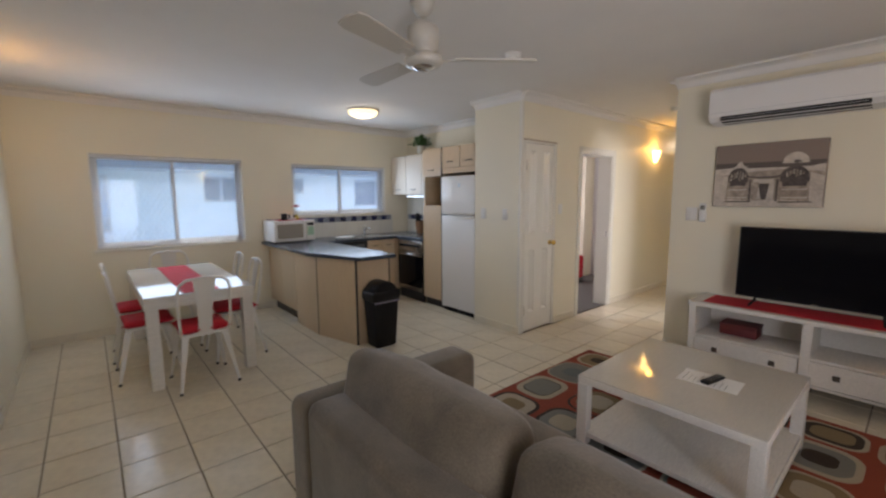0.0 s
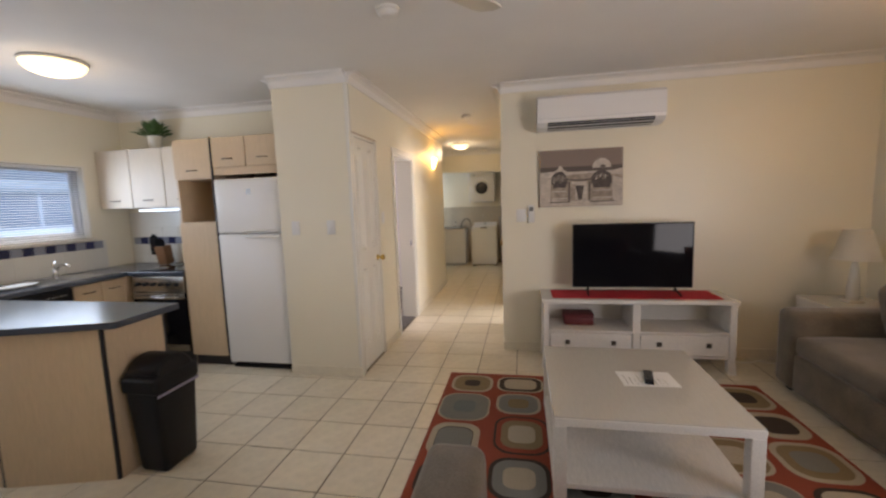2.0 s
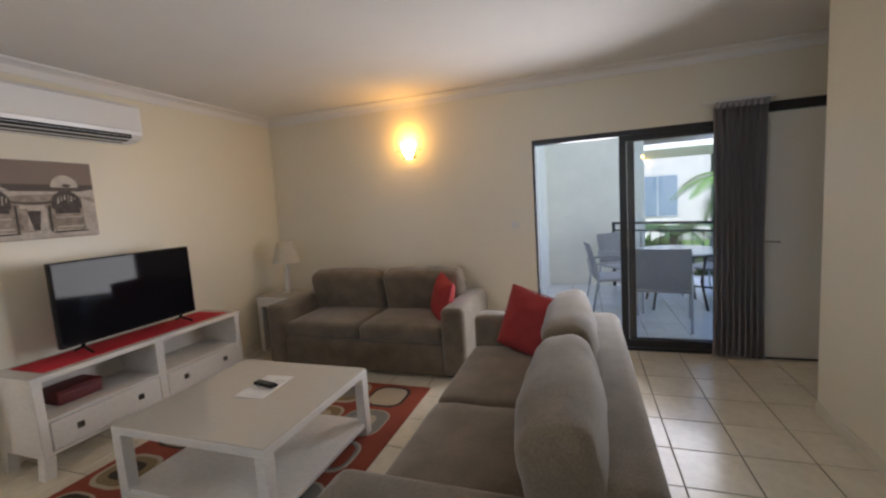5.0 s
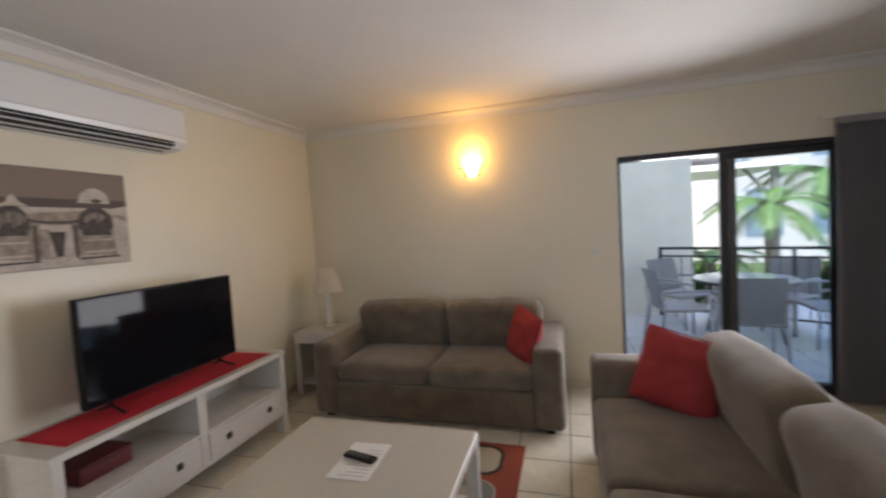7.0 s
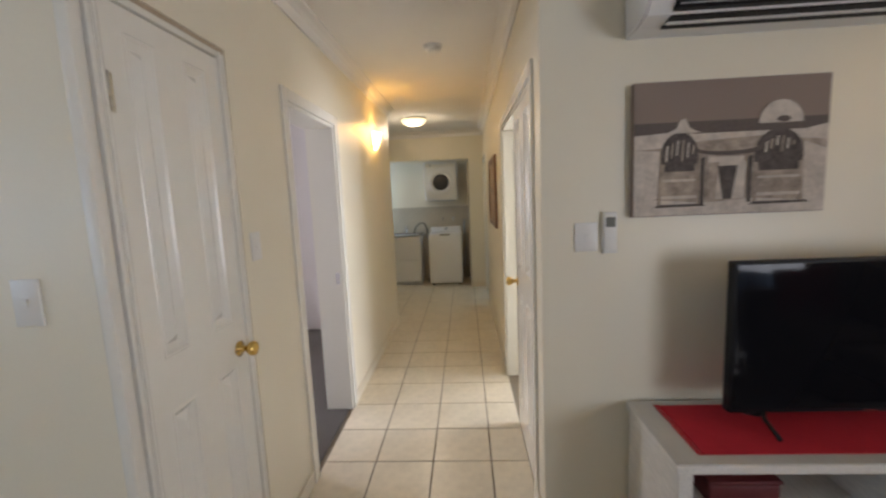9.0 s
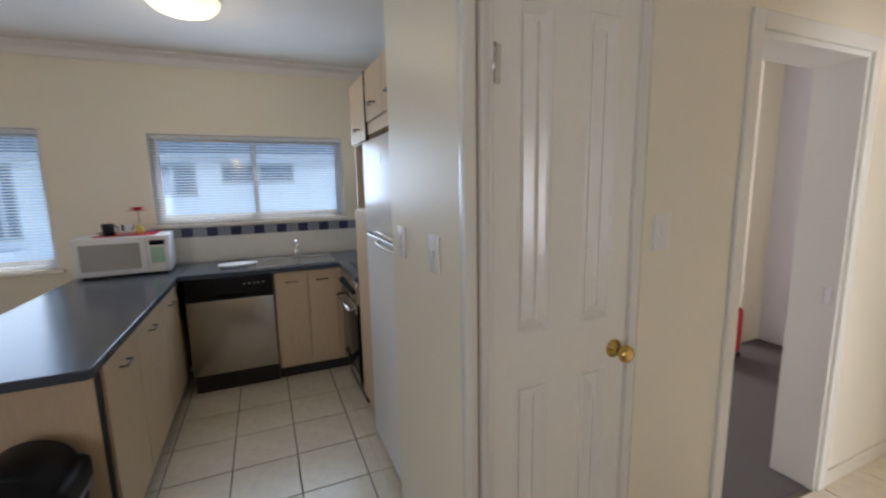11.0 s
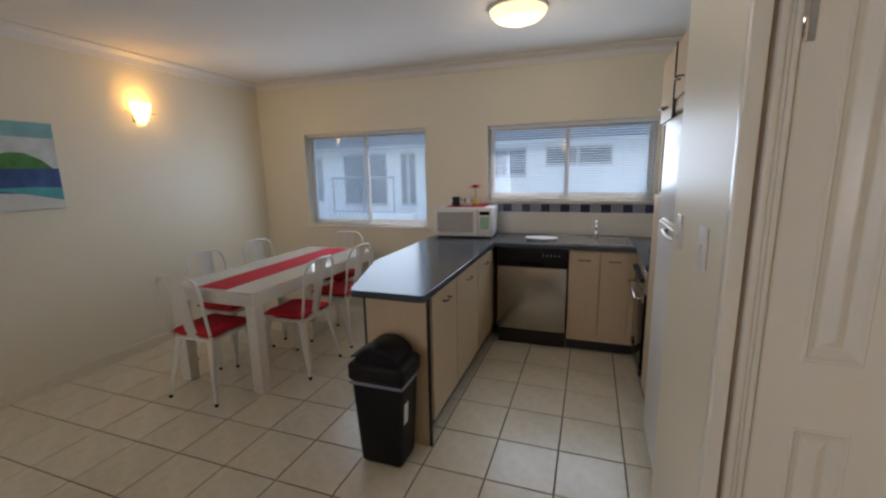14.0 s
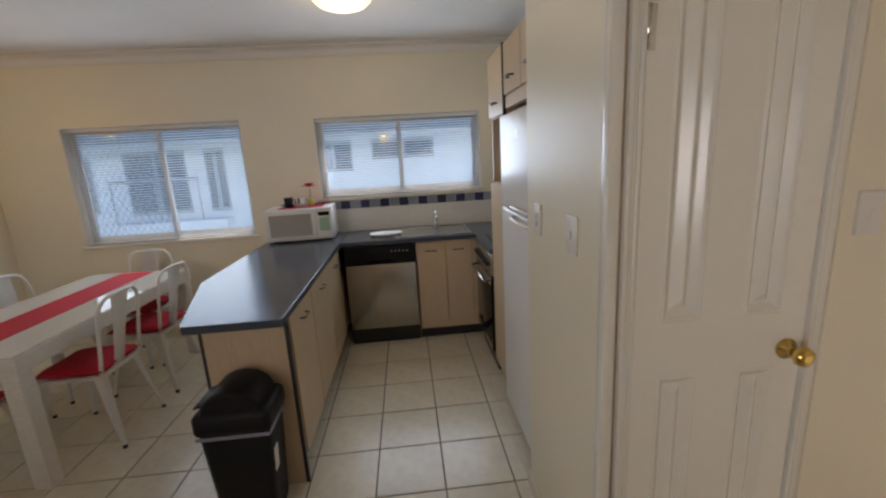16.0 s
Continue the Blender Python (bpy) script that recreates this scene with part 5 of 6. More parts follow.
part("dish", lathe([(0.05, 0), (0.066, 0.025), (0.068, 0.03), (0.06, 0.03), (0.045, 0.008), (0.004, 0.006)], 20), M_PLASTIC, ob)
for k in range(5):
    part("sachet", box(-0.012, -0.002, 0, 0.012, 0.002, 0.06), (M_PAPER, M_CABEDGE, M_PAPER)[k % 3], ob, "", pose(-0.03 + k * 0.015, 0.01, 0.012, 10 * (k - 2), 0, 25 * k))
ob = thing("flower_vase", "small yellow vase with one red flower", "vase", 2.14, 5.62, 1.216)
part("vase", lathe([(0.022, 0), (0.030, 0.02), (0.026, 0.045), (0.014, 0.06), (0.017, 0.068)], 18), mat("yellow_glaze", (0.55, 0.48, 0.08), 0.3), ob)
part("stem", tube([(0, 0, 0.05), (0.004, 0, 0.11), (0.0, 0, 0.165)], 0.003, 6), mat("green_stem", (0.06, 0.15, 0.03), 0.6), ob)
pet = []
for ring, (r, tilt, n) in enumerate(((0.066, 70, 12), (0.054, 45, 10), (0.036, 20, 7))):
    for k in range(n):
        pet.append(moved(prism([(0, -0.003), (r * 0.6, -0.012), (r, -0.006), (r, 0.006), (r * 0.6, 0.012), (0, 0.003)], 0, 0.002), pose(0, 0, 0.168, 0, 0, 360 * k / n + 17 * ring) @ pose(0, 0, 0, 0, tilt - 75, 0)))
part("bloom", join(*pet), M_RED, ob, "red petals")
ob = thing("knife_block", "timber knife block on the kitchen bench", "knife block", 4.03, 5.30, 0.9265)
part("block", moved(box(-0.05, -0.06, 0, 0.05, 0.06, 0.20, 0.006, 2), pose(0, 0, 0.012, 0, -10, 0)), mat("brown_timber", (0.22, 0.10, 0.04), 0.5, grain=0.2, scale=12, aniso=(10, 10, 1)), ob)
for k in range(4):
    part("knife_handle", box(-0.012, -0.045 + k * 0.028, 0.20, 0.014, -0.030 + k * 0.028, 0.29, 0.004, 1), M_BLACKPL, ob, "", pose(-0.02, 0, 0.0, 0, -10, 0))
ob = thing("hanging_mitt", "dark oven mitt hanging on the splashback", "oven mitt", XK - 0.012, 5.55, 1.02)
part("mitt", moved(prism([(-0.05, 0), (-0.06, 0.14), (-0.05, 0.20), (-0.015, 0.235), (0.025, 0.22), (0.05, 0.16), (0.075, 0.17), (0.07, 0.11), (0.05, 0.0)], 0, 0.02, 0.006), Matrix(((0, 0, -1, 0), (-1, 0, 0, 0), (0, 1, 0, 0), (0, 0, 0, 1)))), M_BLACKPL, ob)


def leaf_bunch(n, r, h, seed, size):
    bm = bmesh.new()
    rnd = random.Random(seed)
    for k in range(n):
        a, e = rnd.uniform(0, 2 * math.pi), rnd.uniform(15, 80)
        l = rnd.uniform(0.6, 1.0) * r
        base = Vector((rnd.uniform(-0.02, 0.02), rnd.uniform(-0.02, 0.02), 0))
        d = Vector((math.cos(a) * math.cos(radians(e)), math.sin(a) * math.cos(radians(e)), math.sin(radians(e)) * h / r))
        side = Vector((-math.sin(a), math.cos(a), 0))
        tip = base + d * l
        mid = base + d * l * 0.72
        drop = Vector((0, 0, -0.35 * size))
        v = [bm.verts.new(p) for p in (mid - d.normalized() * size, mid + side * size * 0.45, tip + drop, mid - side * size * 0.45)]
        bm.faces.new(v)
        s1 = [bm.verts.new(p) for p in (base - side * 0.0015, base + side * 0.0015, mid + side * 0.0015 - d.normalized() * size, mid - side * 0.0015 - d.normalized() * size)]
        bm.faces.new(s1)
    return bm


M_LEAF = mat("green_leaves", (0.055, 0.12, 0.03), 0.5, grain=0.25, scale=30, vary=0.1)
ob = thing("potted_plant", "small green plant in white pot on cabinet", "plant", 4.0, 5.25, 2.1505)
part("pot", lathe([(0.045, 0), (0.055, 0.01), (0.066, 0.13), (0.070, 0.14), (0.062, 0.14), (0.058, 0.12)], 20), M_CERAMIC, ob)
part("leaves", moved(leaf_bunch(130, 0.22, 0.24, 4, 0.06), pose(0, 0, 0.12)), M_LEAF, ob)

# bin
ob = thing("rubbish_bin", "black plastic swing-lid bin beside the peninsula", "bin", 2.185, 3.585, 0)
bm = box(-0.15, -0.115, 0, 0.15, 0.115, 0.50, 0.035, 3)
for v in bm.verts:
    k = 0.80 + 0.20 * v.co.z / 0.5
    v.co.x *= k
    v.co.y *= k
part("body", bm, M_BLACKPL, ob)
bm = box(-0.160, -0.124, 0.465, 0.160, 0.124, 0.565, 0.028, 4)
for v in bm.verts:
    if v.co.z > 0.53:
        v.co.z += 0.025 * max(0.0, 1 - (v.co.x / 0.14) ** 2)
part("collar", bm, M_BLACKPL, ob)
bm = bmesh.new()
n, rows = 22, []
for k in range(n + 1):
    a = math.pi * k / n
    rows.append([bm.verts.new((-0.128 * math.cos(a) * q, y, 0.548 + 0.105 * math.sin(a) * q)) for y, q in ((-0.112, 0.86), (-0.108, 0.95), (-0.095, 1.0), (0.095, 1.0), (0.108, 0.95), (0.112, 0.86))])
for a, b in zip(rows, rows[1:]):
    for i in range(5):
        bm.faces.new((a[i], b[i], b[i + 1], a[i + 1])).smooth = True
for i in (0, 5):
    bm.faces.new([r[i] for r in rows])
bmesh.ops.recalc_face_normals(bm, faces=bm.faces)
lid = part("lid", bm, M_BLACKPL, ob, "domed swing lid")
part("push_flap", box(-0.155, -0.085, 0.585, -0.085, 0.085, 0.593, 0.003, 2), M_BLACKPL, lid, "", pose(-0.12, 0, 0.589, 0, -14, 0) @ pose(0.12, 0, -0.589))
part("label_sticker", box(0.1385, -0.075, 0.25, 0.1405, -0.03, 0.36), M_PAPER, ob, "white sticker", pose(0.1385, 0, 0.3, 0, 3.4, 0) @ pose(-0.1385, 0, -0.3))
part("bag_rim", join(box(-0.150, -0.1185, 0.452, 0.150, -0.1155, 0.468, 0.001, 1), box(0.149, -0.11, 0.450, 0.152, 0.11, 0.468, 0.001, 1)), mat("grey_bag_film", (0.25, 0.24, 0.33), 0.3), ob)
ob.scale = (1, 1, 1.04)


# ---- dining ----
def dining_table():
    ob = thing("dining_table", "white timber dining table with glass top", "dining table", 0.650, 4.715, 0)
    w, d, h, l = 0.80, 1.68, 0.752, 0.085
    for sx in (-1, 1):
        for sy in (-1, 1):
            part("leg", box(sx * (w / 2 - 0.01) - (l if sx > 0 else 0), sy * (d / 2 - 0.01) - (l if sy > 0 else 0), 0, sx * (w / 2 - 0.01) + (0 if sx > 0 else l), sy * (d / 2 - 0.01) + (0 if sy > 0 else l), h - 0.10, 0.004, 1), M_WHITEWOOD, ob)
        part("apron", box(sx * (w / 2 - 0.03) - 0.011, -d / 2 + 0.1, h - 0.10, sx * (w / 2 - 0.03) + 0.011, d / 2 - 0.1, h - 0.034, 0.002, 1), M_WHITEWOOD, ob)
        part("apron", box(-w / 2 + 0.1, sx * (d / 2 - 0.03) - 0.011, h - 0.10, w / 2 - 0.1, sx * (d / 2 - 0.03) + 0.011, h - 0.034, 0.002, 1), M_WHITEWOOD, ob)
    part("tabletop", box(-w / 2, -d / 2, h - 0.10 + 0.001, w / 2, d / 2, h - 0.008, 0.003, 1), M_WHITEWOOD, ob)
    part("glass", box(-w / 2 + 0.002, -d / 2 + 0.002, h - 0.0075, w / 2 - 0.002, d / 2 - 0.002, h, 0.002, 1), M_TABLEGLASS, ob, "glass sheet with dark edge")
    return ob


dining_table()
ob = thing("table_runner", "red cloth runner along the dining table", "table runner", 0.650, 4.715, 0.7525)
part("cloth", box(-0.135, -0.81, 0, 0.135, 0.81, 0.003, 0.001, 1), M_RED, ob)


def chair():
    ob = thing("dining_chair", "white metal cafe chair with red seat cushion", "chair", 0, 0, 0, 0, "chairs round the table")
    s = 0.175
    bm = box(-s, -s, 0.425, s, s, 0.450, 0.012, 3)
    part("seat", bm, M_WHITEMETAL, ob)
    for sx in (-1, 1):
        for sy in (-1, 1):
            a, b = Vector((sx * (s - 0.012), sy * (s - 0.012), 0.44)), Vector((sx * 0.215, sy * (0.215 if sy > 0 else 0.235), 0.018))
            bm = bmesh.new()
            q = []
            for p, w in ((a, 0.048), (a.lerp(b, 0.5), 0.033), (b, 0.016)):
                q.append([bm.verts.new((p.x - sx * dx * w, p.y - sy * dy * w, p.z)) for dx, dy in ((0, 0), (1, 0), (0.85, 0.25), (0.25, 0.85), (0, 1))])
            for u, v in zip(q, q[1:]):
                for i in range(5):
                    bm.faces.new((u[i], u[(i + 1) % 5], v[(i + 1) % 5], v[i]))
            bm.faces.new(q[0])
            bm.faces.new(q[-1][::-1])
            bmesh.ops.recalc_face_normals(bm, faces=bm.faces)
            leg = part("leg", bm, M_WHITEMETAL, ob)
            part("rubber_foot", cyl(b.x - sx * 0.006, b.y - sy * 0.006, 0, 0.019, 0.013, 0.011, 10), M_BLACKPL, leg)
    loop = [(-s + 0.008, -s + 0.01, 0.44), (-s - 0.005, -s - 0.02, 0.56), (-s - 0.010, -s - 0.055, 0.785), (-s + 0.006, -s - 0.068, 0.858), (-s + 0.05, -s - 0.078, 0.896), (0, -s - 0.086, 0.908)]
    loop = loop + [(-x, y, z) for x, y, z in loop[-2::-1]]
    part("back_frame", tube(loop, 0.0105, 10), M_WHITEMETAL, ob)
    bm = bmesh.new()
    rows = []
    for z, w in ((0.435, 0.055), (0.55, 0.050), (0.71, 0.060), (0.84, 0.074), (0.902, 0.082)):
        y = -s + 0.012 - 0.088 * ((z - 0.435) / 0.44)
        rows.append([bm.verts.new((x * w, y - 0.008 * (1 - x * x), z)) for x in (-1, -0.5, 0, 0.5, 1)])
    for u, v in zip(rows, rows[1:]):
        for i in range(4):
            bm.faces.new((u[i], u[i + 1], v[i + 1], v[i]))
    bmesh.ops.solidify(bm, geom=bm.faces[:], thickness=0.003)
    part("splat", bm, M_WHITEMETAL, ob)
    c = part("seat_pad", puff(0.37, 0.37, 0.060, 14, 14, 0.32, 0.004, 2), M_RED, ob, "red seat cushion", pose(0, 0, 0.480))
    return ob


first = chair()
PLACES = [(0.625, 3.895, 1), (0.985, 4.385, 91), (0.985, 5.00, 88), (0.300, 4.385, -90), (0.295, 4.98, -92), (0.655, 5.46, 180)]
first.matrix_basis = pose(PLACES[0][0], PLACES[0][1], 0, 0, 0, PLACES[0][2])
for x, y, r in PLACES[1:]:
    copy_thing(first, pose(x, y, 0, 0, 0, r))


def island_painting():
    ob = thing("beach_painting", "unframed canvas painting of green island and sea", "painting", XW, 3.33, 1.33)
    w, h = 0.88, 0.61
    part("canvas", box(0.002, -w / 2, 0, 0.028, w / 2, h, 0.003, 1), mat("painted_sky", (0.62, 0.68, 0.68), 0.7, grain=0.06, scale=12, spots=0.12, spot_scale=6), ob)
    turn = Matrix(((0, 0, 1, 0.0275), (1, 0, 0, 0), (0, 1, 0, 0), (0, 0, 0, 1)))
    a = w / 2 - 0.003

    def add(pts, m, k):
        part("painted_shape", moved(prism(pts, 0, 0.0015 + 0.001 * k), turn), m, ob)
    add([(-a, 0.10), (a, 0.10), (a, 0.29), (-a, 0.29)], mat("painted_sea", (0.035, 0.09, 0.26), 0.6, grain=0.2, scale=14, spots=0.3, spot_scale=5), 0)
    add([(-a, 0.003), (a, 0.003), (a, 0.09), (0.2, 0.115), (0.0, 0.13), (-a, 0.16)], mat("painted_sand", (0.66, 0.68, 0.66), 0.7, grain=0.05, scale=20), 1)
    add([(a, 0.06), (a, 0.15), (0.25, 0.16), (0.0, 0.155), (0.2, 0.115)], mat("painted_shallows", (0.06, 0.38, 0.42), 0.6, grain=0.15, scale=14), 2)
    add([(-0.25, 0.285), (-0.16, 0.33), (-0.05, 0.345), (0.05, 0.36), (0.16, 0.40), (0.25, 0.395), (0.34, 0.35), (0.40, 0.29)], mat("painted_hill", (0.07, 0.24, 0.07), 0.7, grain=0.2, scale=18), 2)
    add([(-a, 0.52), (a, 0.50), (a, h - 0.003), (-a, h - 0.003)], mat("painted_teal_sky", (0.22, 0.47, 0.50), 0.7, grain=0.1, scale=9), 1)
    return ob


island_painting()

# ---- corridor and laundry ----
ob = thing("framed_picture", "brown framed picture on the corridor wall", "picture", 7.12, YC0, 1.20)
part("frame", join(box(-0.5, 0, 0, 0.5, 0.022, 0.05, 0.003, 1), box(-0.5, 0, 0.67, 0.5, 0.022, 0.72, 0.003, 1), box(-0.5, 0, 0.05, -0.45, 0.022, 0.67, 0.003, 1), box(0.45, 0, 0.05, 0.5, 0.022, 0.67, 0.003, 1)), mat("brown_frame", (0.16, 0.07, 0.03), 0.4, grain=0.2, scale=20), ob)
part("picture_sheet", box(-0.45, 0.002, 0.05, 0.45, 0.010, 0.67), mat("sepia_sheet", (0.32, 0.22, 0.13), 0.5, grain=0.15, scale=8, spots=0.3, spot_scale=4), ob)

ob = thing("washing_machine", "white top-loading washing machine in laundry alcove", "washing machine", 9.62, 2.06, 0)
part("cabinet", box(0, 0, 0.03, 0.58, 0.57, 0.88, 0.012, 2), M_WHITE, ob)
part("lid", box(0.03, 0.012, 0.88, 0.42, 0.558, 0.905, 0.008, 2), M_WHITE, ob)
cp = part("console", moved(prism([(0.42, 0.86), (0.57, 0.86), (0.57, 0.98), (0.50, 0.98), (0.42, 0.91)], 0, 0.546, 0.004), Matrix(((1, 0, 0, 0), (0, 0, 1, 0.012), (0, 1, 0, 0), (0, 0, 0, 1)))), M_WHITE, ob)
part("dial", moved(cyl(0, 0, 0, 0.02, 0.03, 0.026, 18), pose(0.455, 0.28, 0.945, 0, -45, 0)), M_ALU, cp)
part("front_grip", box(-0.006, 0.20, 0.865, 0.02, 0.37, 0.890, 0.003, 1), M_RUG_GREY, ob)
for x in (0.05, 0.53):
    for y in (0.05, 0.52):
        part("foot", cyl(x, y, 0, 0.032, 0.02, n=10), M_BLACKPL, ob)
ob = thing("clothes_dryer", "white wall-mounted clothes dryer with round door", "clothes dryer", 9.80, 2.10, 1.47)
part("cabinet", box(0, 0, 0, 0.44, 0.57, 0.66, 0.012, 2), M_WHITE, ob)
ring = moved(lathe([(0.215, 0), (0.215, 0.012), (0.195, 0.026), (0.150, 0.028), (0.148, 0.014)], 36), pose(0.0, 0.285, 0.31, 0, -90, 0))
dd = part("door", ring, M_WHITE, ob)
part("porthole", moved(lathe([(0.146, 0.006), (0.13, 0.022), (0.09, 0.030), (0.02, 0.033)], 32), pose(0.0, 0.285, 0.31, 0, -90, 0)), mat("dark_porthole", (0.05, 0.05, 0.055), 0.15), dd, "dark glass porthole")
part("control_strip", box(-0.004, 0.02, 0.57, 0.0, 0.55, 0.63), M_PLASTIC, ob)
part("knob", moved(cyl(0, 0, 0, 0.02, 0.025, 0.02, 16), pose(-0.004, 0.46, 0.60, 0, -90, 0)), M_ALU, ob)
part("bracket", box(0.40, 0.05, -0.02, 0.449, 0.52, 0.68), M_ALU, ob)
ob = thing("laundry_tub", "white laundry cabinet with tub and tap", "laundry tub", 9.66, 2.78, 0)
part("cabinet", box(0.02, 0, 0.06, 0.55, 0.60, 0.86, 0.006, 2), M_WHITE, ob)
for z0, z1 in ((0.09, 0.44), (0.45, 0.84)):
    part("door", box(0.0, 0.01, z0, 0.019, 0.59, z1, 0.003, 1), M_WHITE, ob)
part("plinth", box(0.05, 0.01, 0, 0.5, 0.59, 0.06), M_ALU, ob)
part("basin_rim", join(box(0.0, -0.01, 0.86, 0.06, 0.61, 0.885, 0.004, 1), box(0.50, -0.01, 0.86, 0.56, 0.61, 0.885, 0.004, 1), box(0.06, -0.01, 0.86, 0.50, 0.05, 0.885, 0.004, 1), box(0.06, 0.55, 0.86, 0.50, 0.61, 0.885, 0.004, 1), box(0.06, 0.05, 0.80, 0.50, 0.55, 0.82)), M_STEEL, ob)
part("tap", join(cyl(0.53, 0.30, 0.885, 0.95, 0.016, n=14), tube([(0.53, 0.30, 0.93), (0.50, 0.30, 1.02), (0.40, 0.30, 1.03), (0.37, 0.30, 0.98)], 0.010)), M_CHROME, ob)
for y in (2.20, 2.40):
    ob = thing("wall_tap", "chrome laundry tap on the back wall", "tap", XB, y, 1.12, 0, "laundry taps")
    part("body", join(moved(cyl(0, 0, 0, 0.06, 0.014, n=12), pose(0, 0, 0, 0, -90, 0)), cyl(-0.05, 0, -0.05, 0.02, 0.013, n=12)), M_CHROME, ob)
    part("handle", join(box(-0.075, -0.006, 0.02, -0.025, 0.006, 0.032, 0.003, 1), box(-0.056, -0.025, 0.02, -0.044, 0.025, 0.032, 0.003, 1)), M_CHROME, ob)
ob = thing("drain_hose", "grey ribbed drain hose beside washing machine", "hose", 9.9, 2.70, 0.86)
part("hose", tube([(0.12, -0.03, -0.05), (0.08, -0.02, 0.10), (0.06, 0.02, 0.20), (0.05, 0.10, 0.22), (0.05, 0.18, 0.14), (0.05, 0.22, 0.02)], 0.016, 10), M_RUG_GREY, ob)
ob = thing("water_hose", "silver braided hose hanging beside the washer", "hose", 10.20, 1.98, 0.2)
part("hose", tube([(0.03, 0.02, 0.90), (0.0, 0.03, 0.80), (-0.01, 0.0, 0.5), (0.0, 0.02, 0.2), (0.02, 0.05, 0.02)], 0.018, 8), M_ALU, ob)
M_TAUPE_TILE = mat("laundry_wall_tile", (0.52, 0.47, 0.38), 0.3, grain=0.05, scale=30, spots=0.05)
structure("laundry_splashback", join(box(XB - 0.008, 1.75, 0.0, XB, 4.1, 1.35), box(9.57, YC0, 0, XB - 0.008, YC0 + 0.26, ZC)), M_TAUPE_TILE, "taupe tiled laundry splashback and nib")

# ---- balcony and garden ----
M_PAVE = mat("balcony_tile", (0.66, 0.67, 0.68), 0.16, grain=0.05, scale=20, spots=0.05)
M_CREAMEXT = mat("cream_render", (0.88, 0.85, 0.75), 0.8, grain=0.03, scale=60, bump=0.15, spots=0.04)
structure("balcony_floor", box(-3.2, -5.3, -0.12, 1.42, YS - 0.2, -0.012), M_GROUT, "grouted bed of the balcony floor")
structure("wall_balcony", join(box(1.36, -4.50, -0.45, 1.50, YS - 0.2, 2.7), box(-0.12, -4.70, -0.45, 1.50, -4.50, 2.7)), M_CREAMEXT, "cream rendered balcony side wall")
structure("ceiling_balcony", box(-3.3, -2.5, 2.55, 1.36, YS - 0.2, 2.7), M_CEIL, "white balcony soffit")
# added wall, out of view, tall enough to shade the whole balcony from the sun
structure("wall_upper_storey", box(-4, YS - 0.2, 2.75, 11, YS, 11.5), M_RENDER_EXT, "unseen wall added to keep sun off the balcony")


def railing():
    ob = thing("balcony_railing", "black metal balcony railing with thin balusters", "railing", 0.36, -4.42, 0, 151.0)
    n, L = 22, 3.15
    part("handrail", box(0, -0.022, 0.985, L, 0.022, 1.020, 0.004, 1), M_BLACKALU, ob)
    part("mid_rail", box(0, -0.013, 0.875, L, 0.013, 0.900, 0.002, 1), M_BLACKALU, ob)
    part("bottom_rail", box(0, -0.013, 0.09, L, 0.013, 0.115, 0.002, 1), M_BLACKALU, ob)
    for k in range(n):
        part("baluster", box(0.02 + k * 0.14 - 0.005, -0.005, 0.115, 0.02 + k * 0.14 + 0.005, 0.005, 0.875), M_BLACKALU, ob)
    for x in (0.02, 1.56, 3.10):
        part("post", box(x - 0.02, -0.02, -0.012, x + 0.02, 0.02, 0.985, 0.003, 1), M_BLACKALU, ob)
    return ob


railing()
M_WICKER = mat("grey_wicker", (0.42, 0.41, 0.40), 0.6, grain=0.35, scale=140, bump=0.5)


def patio_chair():
    ob = thing("patio_chair", "grey woven outdoor armchair on the balcony", "chair", 0, 0, 0, 0, "balcony chairs")
    w, d = 0.27, 0.26
    part("seat", box(-w, -d, 0.40, w, d, 0.435, 0.012, 2), M_WICKER, ob)
    bm = bmesh.new()
    rows = []
    for z, y in ((0.42, -d), (0.60, -d - 0.03), (0.78, -d - 0.08), (0.88, -d - 0.11)):
        rows.append([bm.verts.new((x * w * (1 - 0.04 * (z > 0.8)), y + 0.03 * x * x, z)) for x in (-1, -0.5, 0, 0.5, 1)])
    for u, v in zip(rows, rows[1:]):
        for i in range(4):
            bm.faces.new((u[i], u[i + 1], v[i + 1], v[i]))
    bmesh.ops.solidify(bm, geom=bm.faces[:], thickness=0.02)
    part("backrest", bm, M_WICKER, ob)
    for s in (-1, 1):
        part("arm", tube([(s * w, -d - 0.03, 0.62), (s * (w + 0.02), -0.05, 0.645), (s * (w + 0.02), d - 0.04, 0.635), (s * (w + 0.01), d, 0.60)], 0.014, 8), M_WICKER, ob)
        part("leg", tube([(s * (w + 0.01), d, 0.60), (s * w, d + 0.005, 0.0)], 0.013, 8), M_ALU, ob)
        part("leg", tube([(s * w, -d - 0.03, 0.62), (s * w, -d + 0.01, 0.42), (s * w, -d - 0.06, 0.0)], 0.013, 8), M_ALU, ob)
    return ob


pc = patio_chair()
SPOTS = [(-0.02, -2.36, 170), (0.43, -3.00, 98), (0.20, -3.86, 38), (-1.08, -3.02, 268), (-0.86, -3.66, 312)]
pc.matrix_basis = pose(SPOTS[0][0], SPOTS[0][1], -0.008, 0, 0, SPOTS[0][2] - 0)
for x, y, r in SPOTS[1:]:
    copy_thing(pc, pose(x, y, -0.008, 0, 0, r))
ob = thing("patio_table", "round glass-topped outdoor table on the balcony", "table", -0.30, -3.22, -0.008)
